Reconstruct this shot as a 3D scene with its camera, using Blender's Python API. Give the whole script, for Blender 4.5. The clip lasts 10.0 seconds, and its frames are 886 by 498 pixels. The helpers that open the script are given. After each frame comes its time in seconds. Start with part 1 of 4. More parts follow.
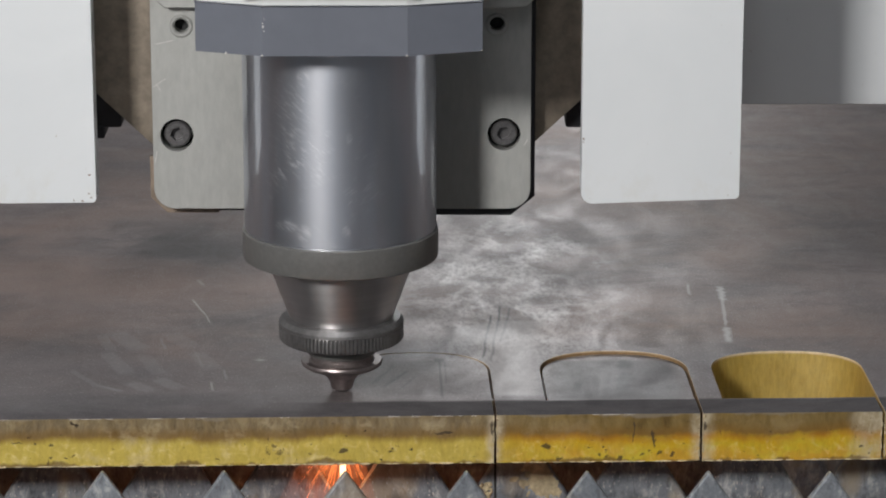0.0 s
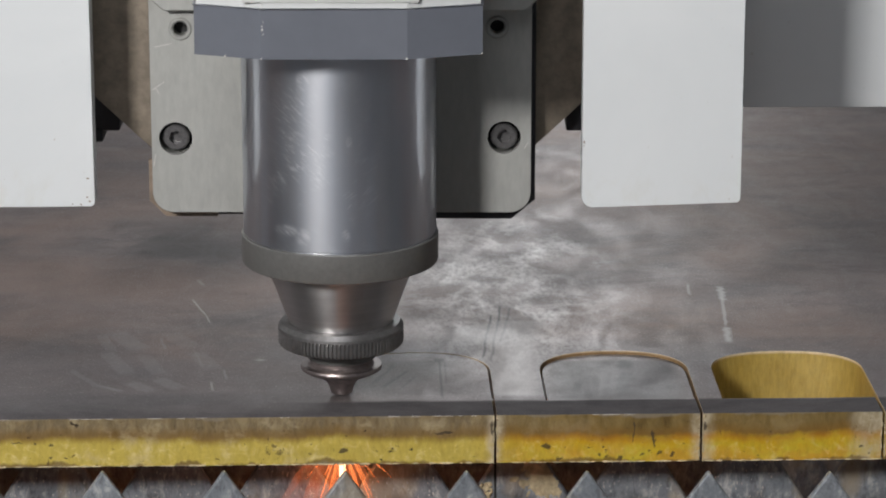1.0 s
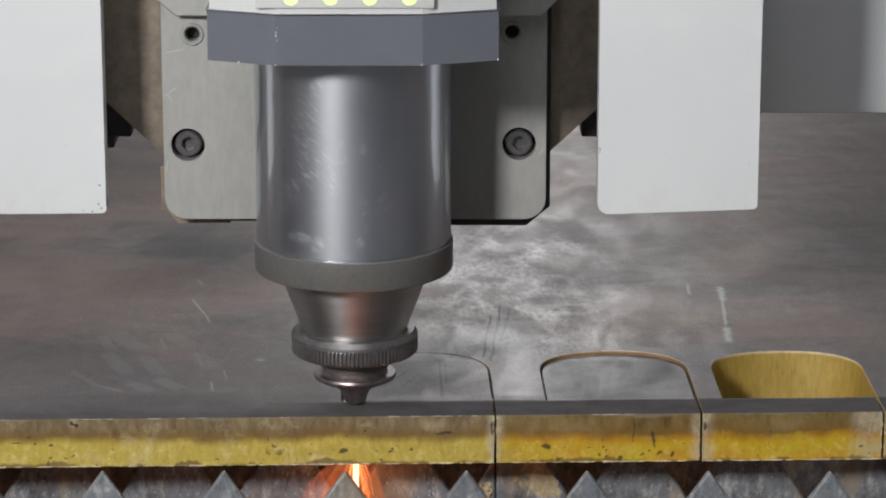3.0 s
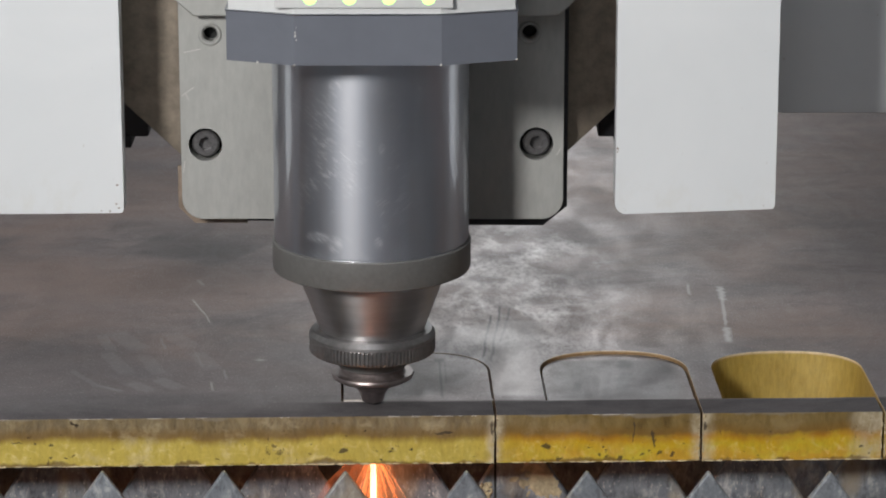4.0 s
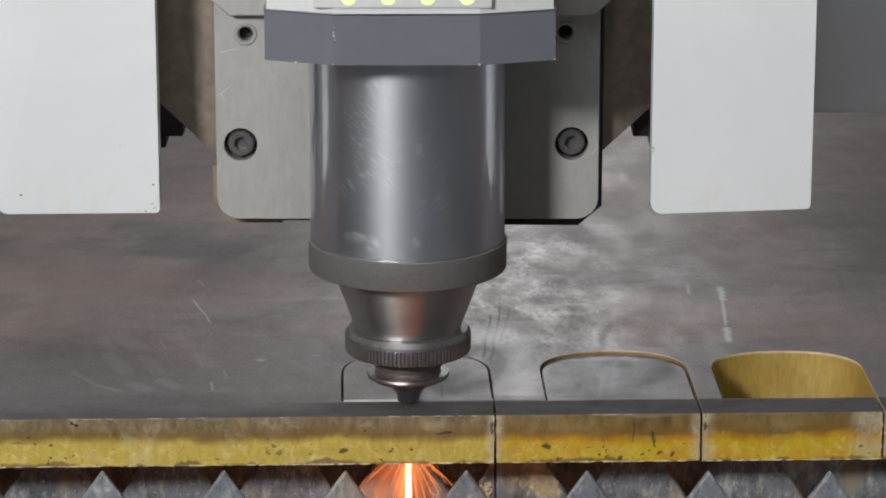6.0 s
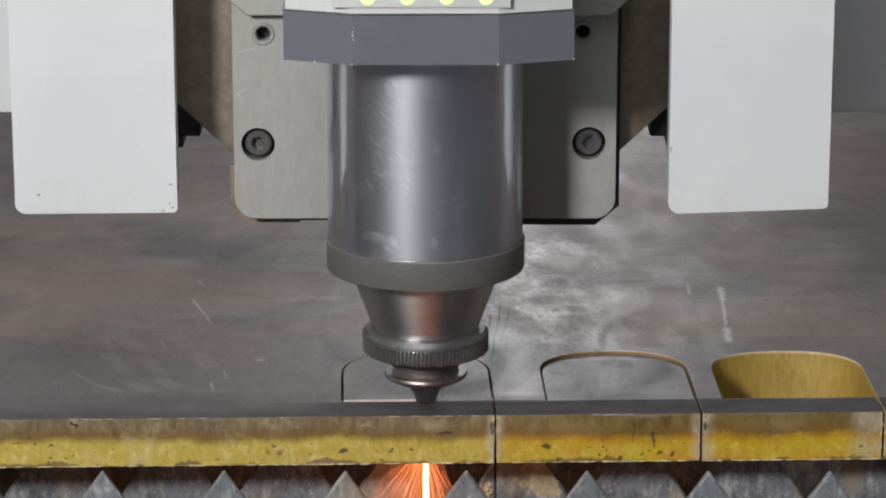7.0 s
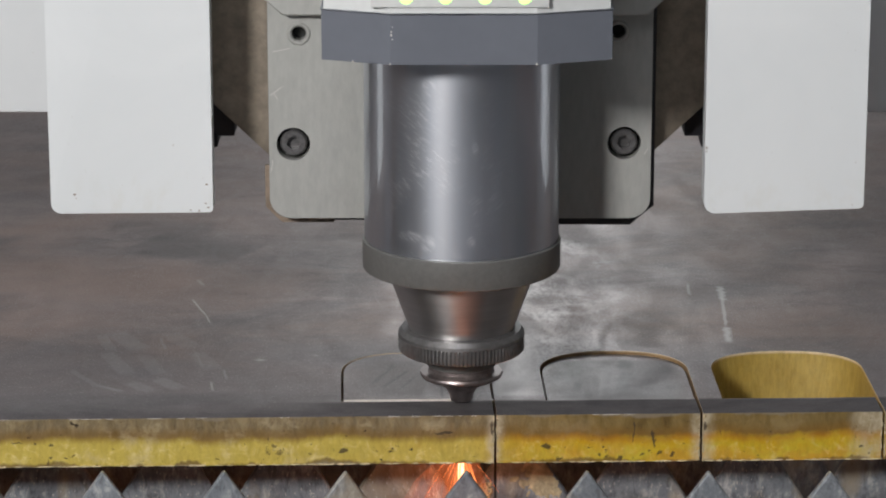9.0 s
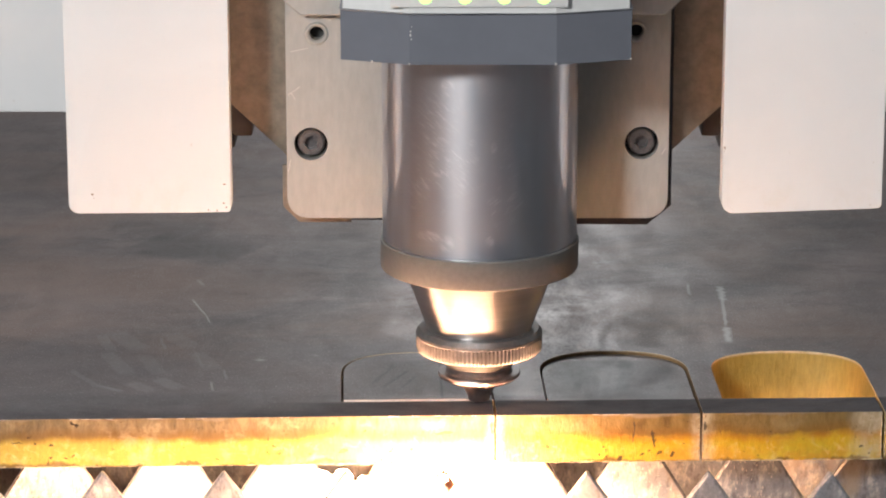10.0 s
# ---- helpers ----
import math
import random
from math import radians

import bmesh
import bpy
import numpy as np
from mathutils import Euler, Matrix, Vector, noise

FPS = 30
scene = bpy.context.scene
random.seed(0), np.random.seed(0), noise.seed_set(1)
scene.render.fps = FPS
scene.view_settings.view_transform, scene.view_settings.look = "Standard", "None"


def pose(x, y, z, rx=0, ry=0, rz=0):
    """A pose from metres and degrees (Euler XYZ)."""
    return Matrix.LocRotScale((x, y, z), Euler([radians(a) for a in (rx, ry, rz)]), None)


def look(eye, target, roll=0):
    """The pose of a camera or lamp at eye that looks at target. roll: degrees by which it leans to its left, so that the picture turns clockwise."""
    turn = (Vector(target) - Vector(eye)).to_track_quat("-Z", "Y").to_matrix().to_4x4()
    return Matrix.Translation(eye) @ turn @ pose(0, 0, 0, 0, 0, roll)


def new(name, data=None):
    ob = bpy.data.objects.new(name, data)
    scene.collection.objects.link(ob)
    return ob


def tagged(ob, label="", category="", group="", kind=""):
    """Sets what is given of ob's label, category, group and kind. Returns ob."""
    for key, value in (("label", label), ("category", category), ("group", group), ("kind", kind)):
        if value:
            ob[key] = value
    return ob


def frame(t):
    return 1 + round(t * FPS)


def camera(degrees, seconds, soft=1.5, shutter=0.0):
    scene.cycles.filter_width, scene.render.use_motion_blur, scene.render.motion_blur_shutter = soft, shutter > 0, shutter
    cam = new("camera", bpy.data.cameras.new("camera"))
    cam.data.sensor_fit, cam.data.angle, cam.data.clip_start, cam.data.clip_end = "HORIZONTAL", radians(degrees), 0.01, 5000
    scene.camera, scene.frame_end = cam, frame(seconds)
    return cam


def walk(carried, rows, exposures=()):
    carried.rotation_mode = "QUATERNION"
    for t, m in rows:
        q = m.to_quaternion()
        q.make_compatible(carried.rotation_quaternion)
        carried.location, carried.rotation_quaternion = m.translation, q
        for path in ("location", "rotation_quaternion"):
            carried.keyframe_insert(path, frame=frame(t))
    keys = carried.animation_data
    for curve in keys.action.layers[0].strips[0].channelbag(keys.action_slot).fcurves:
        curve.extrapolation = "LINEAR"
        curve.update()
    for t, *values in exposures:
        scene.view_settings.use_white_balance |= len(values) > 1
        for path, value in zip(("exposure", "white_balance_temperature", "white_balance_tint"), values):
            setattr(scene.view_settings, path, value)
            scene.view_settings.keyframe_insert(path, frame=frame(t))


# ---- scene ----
cam = camera(15.87, 10.0, soft=2.0)
EYE = (0.0, -1.18884, 0.39104)
AIM = (0.0, -1.18884 + 0.96410, 0.39104 - 0.26556)
walk(cam, [(0.0, look(EYE, AIM)), (10.0, look(EYE, AIM))],
     exposures=[(0.0, 0.0), (9.3, 0.0), (9.7, -0.04), (10.0, -0.04)])

# ---- light ----
world = bpy.data.worlds.new("world")
world.use_nodes = True
scene.world = world
world.node_tree.nodes["Background"].inputs[0].default_value = (0.55, 0.6, 0.65, 1)
world.node_tree.nodes["Background"].inputs[1].default_value = 0.035


def area_lamp(name, eye, target, sx, sy, power, color):
    data = bpy.data.lights.new(name, "AREA")
    data.shape, data.size, data.size_y = "RECTANGLE", sx, sy
    data.energy, data.color = power, color
    ob = new(name, data)
    ob.matrix_world = look(eye, target)
    return ob


area_lamp("work_light", (-0.67, -1.42, 0.78), (0, 0, 0.06), 0.21, 0.21, 25.5, (1.0, 0.985, 0.98))
# unseen fill lamps overhead; the front one brightens the floor the barrel mirrors
area_lamp("hall_fill", (-0.2, -2.0, 3.3), (-0.2, -2.0, 0), 0.5, 2.4, 35, (0.94, 0.95, 1.0))
area_lamp("hall_fill", (-1.2, 2.2, 3.3), (-1.2, 2.2, 0), 0.5, 2.4, 30, (0.94, 0.95, 1.0))
# added lamp before the closed north wall; it lays sheen on the plate
area_lamp("rear_sheen_light", (0.14, 3.97, 1.05), (0.05, 0, 0.1), 0.36, 0.9, 8.5, (0.95, 0.98, 1.0))

# ---- materials ----


class Nodes:
    """A small material writer."""

    def __init__(self, name):
        self.m = bpy.data.materials.new(name)
        self.m.use_nodes = True
        self.t = self.m.node_tree
        self.b = self.t.nodes["Principled BSDF"]
        self.co = self.t.nodes.new("ShaderNodeTexCoord").outputs["Object"]

    def link(self, a, b):
        self.t.links.new(a, b)

    def mapped(self, scale, loc=(0, 0, 0), rot=(0, 0, 0)):
        n = self.t.nodes.new("ShaderNodeMapping")
        n.inputs["Scale"].default_value = scale
        n.inputs["Location"].default_value = loc
        n.inputs["Rotation"].default_value = rot
        self.link(self.co, n.inputs["Vector"])
        return n.outputs[0]

    def noise(self, scale, detail=4, rough=0.6, distort=0.0, co=None):
        n = self.t.nodes.new("ShaderNodeTexNoise")
        n.inputs["Scale"].default_value = scale
        n.inputs["Detail"].default_value = detail
        n.inputs["Roughness"].default_value = rough
        n.inputs["Distortion"].default_value = distort
        self.link(co or self.co, n.inputs["Vector"])
        return n.outputs["Fac"]

    def ramp(self, fac, stops):
        n = self.t.nodes.new("ShaderNodeValToRGB")
        e = n.color_ramp.elements
        while len(e) < len(stops):
            e.new(0.5)
        for i, (p, c) in enumerate(stops):
            e[i].position = p
            e[i].color = (c, c, c, 1) if isinstance(c, (int, float)) else (*c, 1)
        self.link(fac, n.inputs[0])
        return n.outputs[0]

    def mix(self, fac, a, b, how="MIX"):
        n = self.t.nodes.new("ShaderNodeMix")
        n.data_type, n.blend_type = "RGBA", how
        for v, i in ((fac, 0), (a, 6), (b, 7)):
            if isinstance(v, (int, float)):
                n.inputs[i].default_value = v
            elif isinstance(v, tuple):
                n.inputs[i].default_value = (*v, 1)
            else:
                self.link(v, n.inputs[i])
        return n.outputs[2]

    def math(self, op, a, b=0.0, c=0.0):
        n = self.t.nodes.new("ShaderNodeMath")
        n.operation = op
        for i, v in enumerate((a, b, c)):
            if isinstance(v, (int, float)):
                n.inputs[i].default_value = v
            else:
                self.link(v, n.inputs[i])
        return n.outputs[0]

    def axis(self, which):
        n = self.t.nodes.new("ShaderNodeSeparateXYZ")
        self.link(self.co, n.inputs[0])
        return n.outputs[which]

    def band(self, value, lo, hi):
        n = self.t.nodes.new("ShaderNodeMapRange")
        n.interpolation_type = "SMOOTHSTEP"
        n.inputs["From Min"].default_value = lo
        n.inputs["From Max"].default_value = hi
        self.link(value, n.inputs["Value"])
        return n.outputs[0]

    def bump(self, height, strength=0.2, dist=0.0005):
        n = self.t.nodes.new("ShaderNodeBump")
        n.inputs["Strength"].default_value = strength
        n.inputs["Distance"].default_value = dist
        self.link(height, n.inputs["Height"])
        self.link(n.outputs[0], self.b.inputs["Normal"])

    def out(self, color=None, rough=None, metal=None, aniso=None):
        for v, key in ((color, "Base Color"), (rough, "Roughness"), (metal, "Metallic"), (aniso, "Anisotropic")):
            if v is None:
                continue
            if isinstance(v, tuple):
                self.b.inputs[key].default_value = (*v, 1)
            elif isinstance(v, (int, float)):
                self.b.inputs[key].default_value = v
            else:
                self.link(v, self.b.inputs[key])
        return self.m


def simple(name, color, rough, metal=0.0, vary=0.25, grain=300.0, large=25.0, bump=0.1, stretch=(1, 1, 1)):
    """A surface of one base colour with grain and larger stains."""
    n = Nodes(name)
    co = n.mapped(stretch)
    g = n.noise(grain, 5, 0.65, co=co)
    s = n.noise(large, 4, 0.6, 0.5)
    dark = tuple(c * (1 - vary) for c in color)
    lite = tuple(min(1, c * (1 + vary)) for c in color)
    c = n.mix(n.ramp(g, [(0.3, 0), (0.7, 1)]), dark, lite)
    c = n.mix(n.math("MULTIPLY", n.ramp(s, [(0.45, 0), (0.7, 1)]), vary), c, tuple(0.55 * k for k in color))
    r = n.math("MULTIPLY_ADD", g, 0.18, rough - 0.09)
    if bump:
        n.bump(g, bump, 0.0003)
    return n.out(c, r, metal)


def glow(name, color, strength):
    n = Nodes(name)
    n.b.inputs["Emission Color"].default_value = (*color, 1)
    n.b.inputs["Emission Strength"].default_value = strength
    return n.out((0.1, 0.1, 0.1), 0.5)


def enamel_material():
    """White stoved enamel: even, slightly wavy, with faint grease and yellowed smudges."""
    n = Nodes("white_enamel")
    z = n.axis(2)
    grease = n.noise(17, 4, 0.6, 0.5)
    dirt = n.noise(70, 5, 0.7, 0.4, n.mapped((1, 1, 0.6)))
    c = n.mix(n.ramp(grease, [(0.35, 0), (0.7, 1)]), (0.67, 0.69, 0.696), (0.71, 0.727, 0.73))
    low = n.band(n.math("MULTIPLY", z, -1.0), -0.096, -0.074)
    c = n.mix(n.math("MULTIPLY", n.math("MULTIPLY", low, n.ramp(dirt, [(0.48, 0), (0.7, 1)])), 0.30), c, (0.56, 0.53, 0.44))
    fleck = n.noise(420, 3, 0.6, 0.2, n.mapped((1, 1, 0.7), (0.3, 0.2, 0)))
    c = n.mix(n.math("MULTIPLY", n.ramp(fleck, [(0.72, 0), (0.76, 1)]), 0.5), c, (0.40, 0.36, 0.30))
    n.bump(n.noise(28, 2, 0.5), 0.08, 0.001)
    return n.out(c, n.math("MULTIPLY_ADD", grease, 0.15, 0.30), 0.0)


def mist_material():
    """The jet's soft glow, drawn as a veil of fine sparks: streaks that glow, gaps that let through."""
    n = Nodes("spark_mist")
    streak = n.noise(260, 3, 0.6, 0.2, n.mapped((1, 1, 0.09)))
    clear = n.t.nodes.new("ShaderNodeBsdfTransparent")
    fire = n.t.nodes.new("ShaderNodeEmission")
    fire.inputs["Color"].default_value = (1.0, 0.22, 0.07, 1)
    fire.inputs["Strength"].default_value = 1.7
    both = n.t.nodes.new("ShaderNodeMixShader")
    fade = n.band(n.axis(2), -0.045, -0.002)
    n.link(n.math("MULTIPLY", n.ramp(streak, [(0.36, 0.05), (0.75, 0.34)]), n.math("MULTIPLY_ADD", fade, 0.36, 0.08)), both.inputs[0])
    n.link(clear.outputs[0], both.inputs[1])
    n.link(fire.outputs[0], both.inputs[2])
    n.link(both.outputs[0], n.t.nodes["Material Output"].inputs["Surface"])
    return n.m


def plate_top_material():
    n = Nodes("mill_scale_steel")
    x, y = n.axis(0), n.axis(1)
    fine = n.noise(900, 6, 0.7)
    roll = n.noise(55, 7, 0.72, 0.5, n.mapped((0.45, 1.0, 1), (0, 0, 0), (0, 0, 0.12)))
    cloud = n.noise(9, 5, 0.6, 0.8, n.mapped((0.7, 1.2, 1), (0.3, 0.1, 0)))
    blot = n.noise(62, 7, 0.72, 0.9, n.mapped((0.9, 0.42, 1), (0.02, 0, 0), (0, 0, -0.3)))
    base = n.mix(n.ramp(roll, [(0.3, 0), (0.72, 1)]), (0.152, 0.124, 0.118), (0.355, 0.284, 0.267))
    base = n.mix(n.math("MULTIPLY", n.ramp(fine, [(0.42, 0), (0.66, 1)]), 0.5), base, (0.37, 0.345, 0.335))
    base = n.mix(n.math("MULTIPLY", n.ramp(cloud, [(0.40, 0), (0.62, 1)]), 0.68), base, (0.325, 0.232, 0.192))
    # dark smears
    smear = n.noise(20, 5, 0.7, 0.6, n.mapped((0.6, 0.9, 1), (0.4, 0.7, 0)))
    base = n.mix(n.math("MULTIPLY", n.ramp(smear, [(0.5, 0), (0.68, 1)]), 0.55), base, (0.12, 0.115, 0.12))

    def stroke(x0, y0, x1, y1, w, soft, wob=0.0):
        """1 along a stroke on the plate, millimetres."""
        k = math.hypot(x1 - x0, y1 - y0)
        ux, uy = (x1 - x0) / k, (y1 - y0) / k
        px_, py_ = n.math("SUBTRACT", x, x0 / 1000), n.math("SUBTRACT", y, y0 / 1000)
        along = n.math("ADD", n.math("MULTIPLY", px_, ux), n.math("MULTIPLY", py_, uy))
        across = n.math("SUBTRACT", n.math("MULTIPLY", px_, uy), n.math("MULTIPLY", py_, ux))
        if wob:
            across = n.math("ADD", across, n.math("MULTIPLY", n.math("SUBTRACT", roll, 0.5), wob / 1000))
        side = n.band(n.math("MULTIPLY", n.math("ABSOLUTE", across), -1.0), -(w + soft) / 1000, -w / 1000)
        mid = n.math("ABSOLUTE", n.math("SUBTRACT", along, k / 2000))
        return n.math("MULTIPLY", side, n.band(n.math("MULTIPLY", mid, -1.0), -(k / 2 + 2) / 1000, -(k / 2 - 3) / 1000))

    # bluish dark tone towards the front: a dim reflection put into the colour
    drift = n.math("ADD", y, n.math("MULTIPLY", n.math("SUBTRACT", cloud, 0.5), 0.10))
    front = n.band(n.math("MULTIPLY", drift, -1.0), -0.125, -0.065)
    base = n.mix(n.math("MULTIPLY", front, 0.62), base, n.mix(roll, (0.122, 0.115, 0.123), (0.232, 0.216, 0.225)))
    # overlapping mill scale scallops, with the plate's bright sheen painted in as pale colour
    dx = n.math("MULTIPLY", n.math("SUBTRACT", x, 0.034), 1 / 0.058)
    dy = n.math("MULTIPLY", n.math("SUBTRACT", y, 0.175), 1 / 0.165)
    rad = n.math("SQRT", n.math("ADD", n.math("MULTIPLY", dx, dx), n.math("MULTIPLY", dy, dy)))
    rad = n.math("ADD", rad, n.math("MULTIPLY", n.math("SUBTRACT", roll, 0.5), 0.5))
    near = n.band(n.math("MULTIPLY", rad, -1.0), -1.15, -0.35)
    base = n.mix(n.math("MULTIPLY", near, 0.30), base, (0.42, 0.38, 0.365))
    warp = n.noise(55, 5, 0.65, 0.0)
    mv = n.t.nodes.new("ShaderNodeVectorMath")
    mv.operation = "MULTIPLY_ADD"
    n.link(warp, mv.inputs[0])
    mv.inputs[1].default_value = (0.045, 0.06, 0)
    n.link(n.mapped((0.8, 0.62, 1), (0.2, 0.05, 0), (0, 0, -0.2)), mv.inputs[2])
    vo = n.t.nodes.new("ShaderNodeTexVoronoi")
    vo.feature = "SMOOTH_F1"
    vo.inputs["Scale"].default_value = 58
    vo.inputs["Smoothness"].default_value = 0.25
    n.link(mv.outputs[0], vo.inputs["Vector"])
    cell = n.t.nodes.new("ShaderNodeSeparateColor")
    n.link(vo.outputs["Color"], cell.inputs[0])
    crumb = n.noise(420, 6, 0.75, 0.3, n.mapped((1, 0.4, 1)))
    fleck = n.math("ADD", n.math("MULTIPLY", vo.outputs["Distance"], 0.75),
                   n.math("ADD", n.math("MULTIPLY", cell.outputs[0], 0.22), n.math("MULTIPLY", n.noise(85, 5, 0.7, 0.6, n.mapped((0.7, 0.45, 1), (0.3, 0, 0))), 0.65)))
    scal = n.band(n.math("ADD", y, n.math("MULTIPLY", n.math("SUBTRACT", roll, 0.5), 0.06)), 0.085, 0.14)
    base = n.mix(n.math("MULTIPLY", n.math("MULTIPLY", near, scal), n.ramp(fleck, [(0.45, 0.5), (0.95, 0)])), base, (0.16, 0.14, 0.138))
    vein = n.noise(34, 6, 0.62, 0.35, n.mapped((1.0, 0.62, 1), (0.13, 0.4, 0), (0, 0, 0.25)))
    ridge = n.math("SUBTRACT", 1.0, n.math("MULTIPLY", n.math("ABSOLUTE", n.math("SUBTRACT", vein, 0.5)), 2.0))
    patch = n.noise(48, 4, 0.6, 0.3, n.mapped((1, 0.6, 1), (0.7, 0.2, 0)))
    streaky = n.math("MULTIPLY", n.ramp(n.math("MULTIPLY_ADD", n.math("SUBTRACT", crumb, 0.5), 0.22, ridge), [(0.82, 0), (1.0, 1)]), n.ramp(patch, [(0.38, 0.15), (0.56, 1)]))
    sheen = n.math("MULTIPLY", near, n.mix(scal, n.ramp(crumb, [(0.42, 0.22), (0.62, 0.62)]), streaky))
    base = n.mix(n.math("MULTIPLY", sheen, 0.85), base, (0.74, 0.70, 0.68))
    grit = n.ramp(crumb, [(0.40, 1), (0.52, 0)])
    base = n.mix(n.math("MULTIPLY", n.math("MULTIPLY", near, grit), 0.42), base, (0.19, 0.155, 0.145))
    speck = n.noise(1500, 2, 0.5, 0.0, n.mapped((1, 0.45, 1)))
    base = n.mix(n.math("MULTIPLY", n.ramp(speck, [(0.60, 0), (0.69, 1)]), 0.6), base, (0.5, 0.47, 0.45))
    base = n.mix(n.math("MULTIPLY", n.ramp(speck, [(0.29, 1), (0.38, 0)]), 0.6), base, (0.07, 0.065, 0.065))
    # rubbed places, scratches and chalky drips
    def marks(col, c, rows):
        for x0, y0, x1, y1, w, soft, wob, a in rows:
            col = n.mix(n.math("MULTIPLY", stroke(x0, y0, x1, y1, w, soft, wob), a), col, c)
        return col

    # dark smears, old scribed lines, and the slugs' weaker reflection painted dark
    base = marks(base, (0.09, 0.088, 0.088), ((-132, 264, -84, 236, 8, 20, 30, 0.5), (-150, 290, -100, 285, 4, 14, 30, 0.35),
                                              (24.5, 136, 18.8, 74, 0.25, 0.5, 3, 0.75), (29.5, 150, 21.8, 70, 0.25, 0.5, 3, 0.7),
                                              (-18, 66, -28, 40, 0.5, 0.8, 6, 0.4), (0.6, 72, 0.4, 22, 0.3, 0.4, 1, 0.6),
                                              (2.8, 70, 2.6, 40, 0.2, 0.4, 1, 0.4), (77, 74, 76, 62, 1.6, 2.0, 9, 0.75), (76, 58, 72, 34, 1.6, 2.0, 9, 0.6),
                                              (33.5, 148, 27, 96, 0.25, 0.5, 3, 0.5), (0.7, 75, 0.4, 69, 1.6, 0.9, 1, 0.75), (56, 44, 54, 34, 0.8, 1.2, 5, 0.5),
                                              (-13, 58, -23, 36, 0.4, 0.6, 4, 0.5), (-9, 52, -16, 34, 0.3, 0.5, 4, 0.4), (88, 70, 93, 56, 0.3, 0.5, 3, 0.45),
                                              # the first two darken the slug tops in place of a duller reflection
                                              (-9, 26, -9, 72, 15, 14, 6, 0.30), (70, 22, 72, 74, 20, 12, 6, 0.62), (-178, 22, -40, 22, 3, 9, 8, 0.32)))
    # chalky drips
    base = marks(base, (0.66, 0.65, 0.64), ((129, 178, 127, 156, 0.3, 2.2, 9, 0.7), (127, 160, 124, 118, 0.3, 0.8, 4, 0.55),
                                            (124, 116, 122.6, 94, 0.3, 2.2, 9, 0.75), (114.5, 182, 113.5, 165, 0.3, 0.7, 3, 0.4)))
    # more of the sheen painted pale between the first two arches
    base = marks(base, (0.62, 0.585, 0.57), ((34, 128, 30, 24, 5, 9, 14, 0.5), (10, 118, 24, 100, 5, 12, 20, 0.4)))
    # bright scratches and specks
    base = marks(base, (0.58, 0.555, 0.53), ((-105, 164, -98, 140, 0.25, 0.35, 2, 0.8), (-98, 140, -95.5, 128, 0.2, 0.3, 2, 0.7),
                                             (-104, 196, -101, 186, 0.4, 0.8, 2, 0.4), (-101, 90, -96, 66, 0.2, 0.4, 2, 0.14),
                                             (-92, 46, -91, 34, 0.3, 0.4, 1, 0.5), (-74.5, 75, -71.5, 74.6, 0.9, 0.8, 2, 0.85),
                                             (-50.6, 81, -49.6, 80, 0.4, 0.5, 0, 0.75)))
    # wiped patches side by side
    base = marks(base, (0.44, 0.43, 0.435), ((-141, 113, -135, 89, 1.8, 1.1, 5, 0.20), (-135, 116, -123, 91, 3.6, 2.2, 5, 0.22), (-112, 114, -102, 93, 3.2, 2.0, 5, 0.18),
                                            (-137, 87, -126, 57, 2.6, 1.6, 5, 0.20), (-121, 83, -113, 56, 2.4, 1.5, 5, 0.18), (-100, 86, -91, 62, 2.8, 1.8, 5, 0.20),
                                            (-149, 63, -137, 41, 1.1, 0.7, 5, 0.22), (-137, 43, -127, 34, 1.0, 0.7, 5, 0.36), (-125, 46, -115, 34, 2.4, 1.5, 5, 0.24),
                                            (-114, 51, -104, 37, 2.7, 1.7, 5, 0.24), (-115, 107, -113, 91, 0.4, 0.5, 5, 0.30), (-87, 62, -86, 49, 0.3, 0.5, 5, 0.40)))
    # heat-darkened front border
    edge = n.noise(45, 4, 0.6, 0.2, n.mapped((0.5, 1, 1)))
    e = n.math("ADD", y, n.math("MULTIPLY", n.math("SUBTRACT", edge, 0.5), 0.006))
    crisp = n.band(n.math("MULTIPLY", e, -1.0), -0.020, -0.0165)
    vague = n.math("MULTIPLY", n.band(n.math("MULTIPLY", e, -1.0), -0.026, -0.004), 0.85)
    dark = n.mix(n.band(x, -0.075, -0.030), vague, crisp)
    base = n.mix(n.math("MULTIPLY", dark, 0.86), base, n.mix(n.ramp(roll, [(0.35, 0), (0.7, 1)]), (0.045, 0.043, 0.046), (0.105, 0.098, 0.10)))
    n.bump(n.math("ADD", n.math("MULTIPLY", fine, 0.35), n.math("ADD", roll, n.math("MULTIPLY", n.math("MULTIPLY_ADD", blot, 0.5, fleck), 0.45))), 0.24, 0.0007)
    worn = n.ramp(blot, [(0.40, 0), (0.64, 1)])
    r = n.math("ADD", n.math("MULTIPLY_ADD", worn, -0.13, 0.48), n.math("MULTIPLY", dark, 0.22))
    n.link(n.math("MULTIPLY_ADD", dark, -0.42, 0.5), n.b.inputs["Specular IOR Level"])
    return n.out(base, r, n.math("MULTIPLY_ADD", dark, -0.45, 0.5))


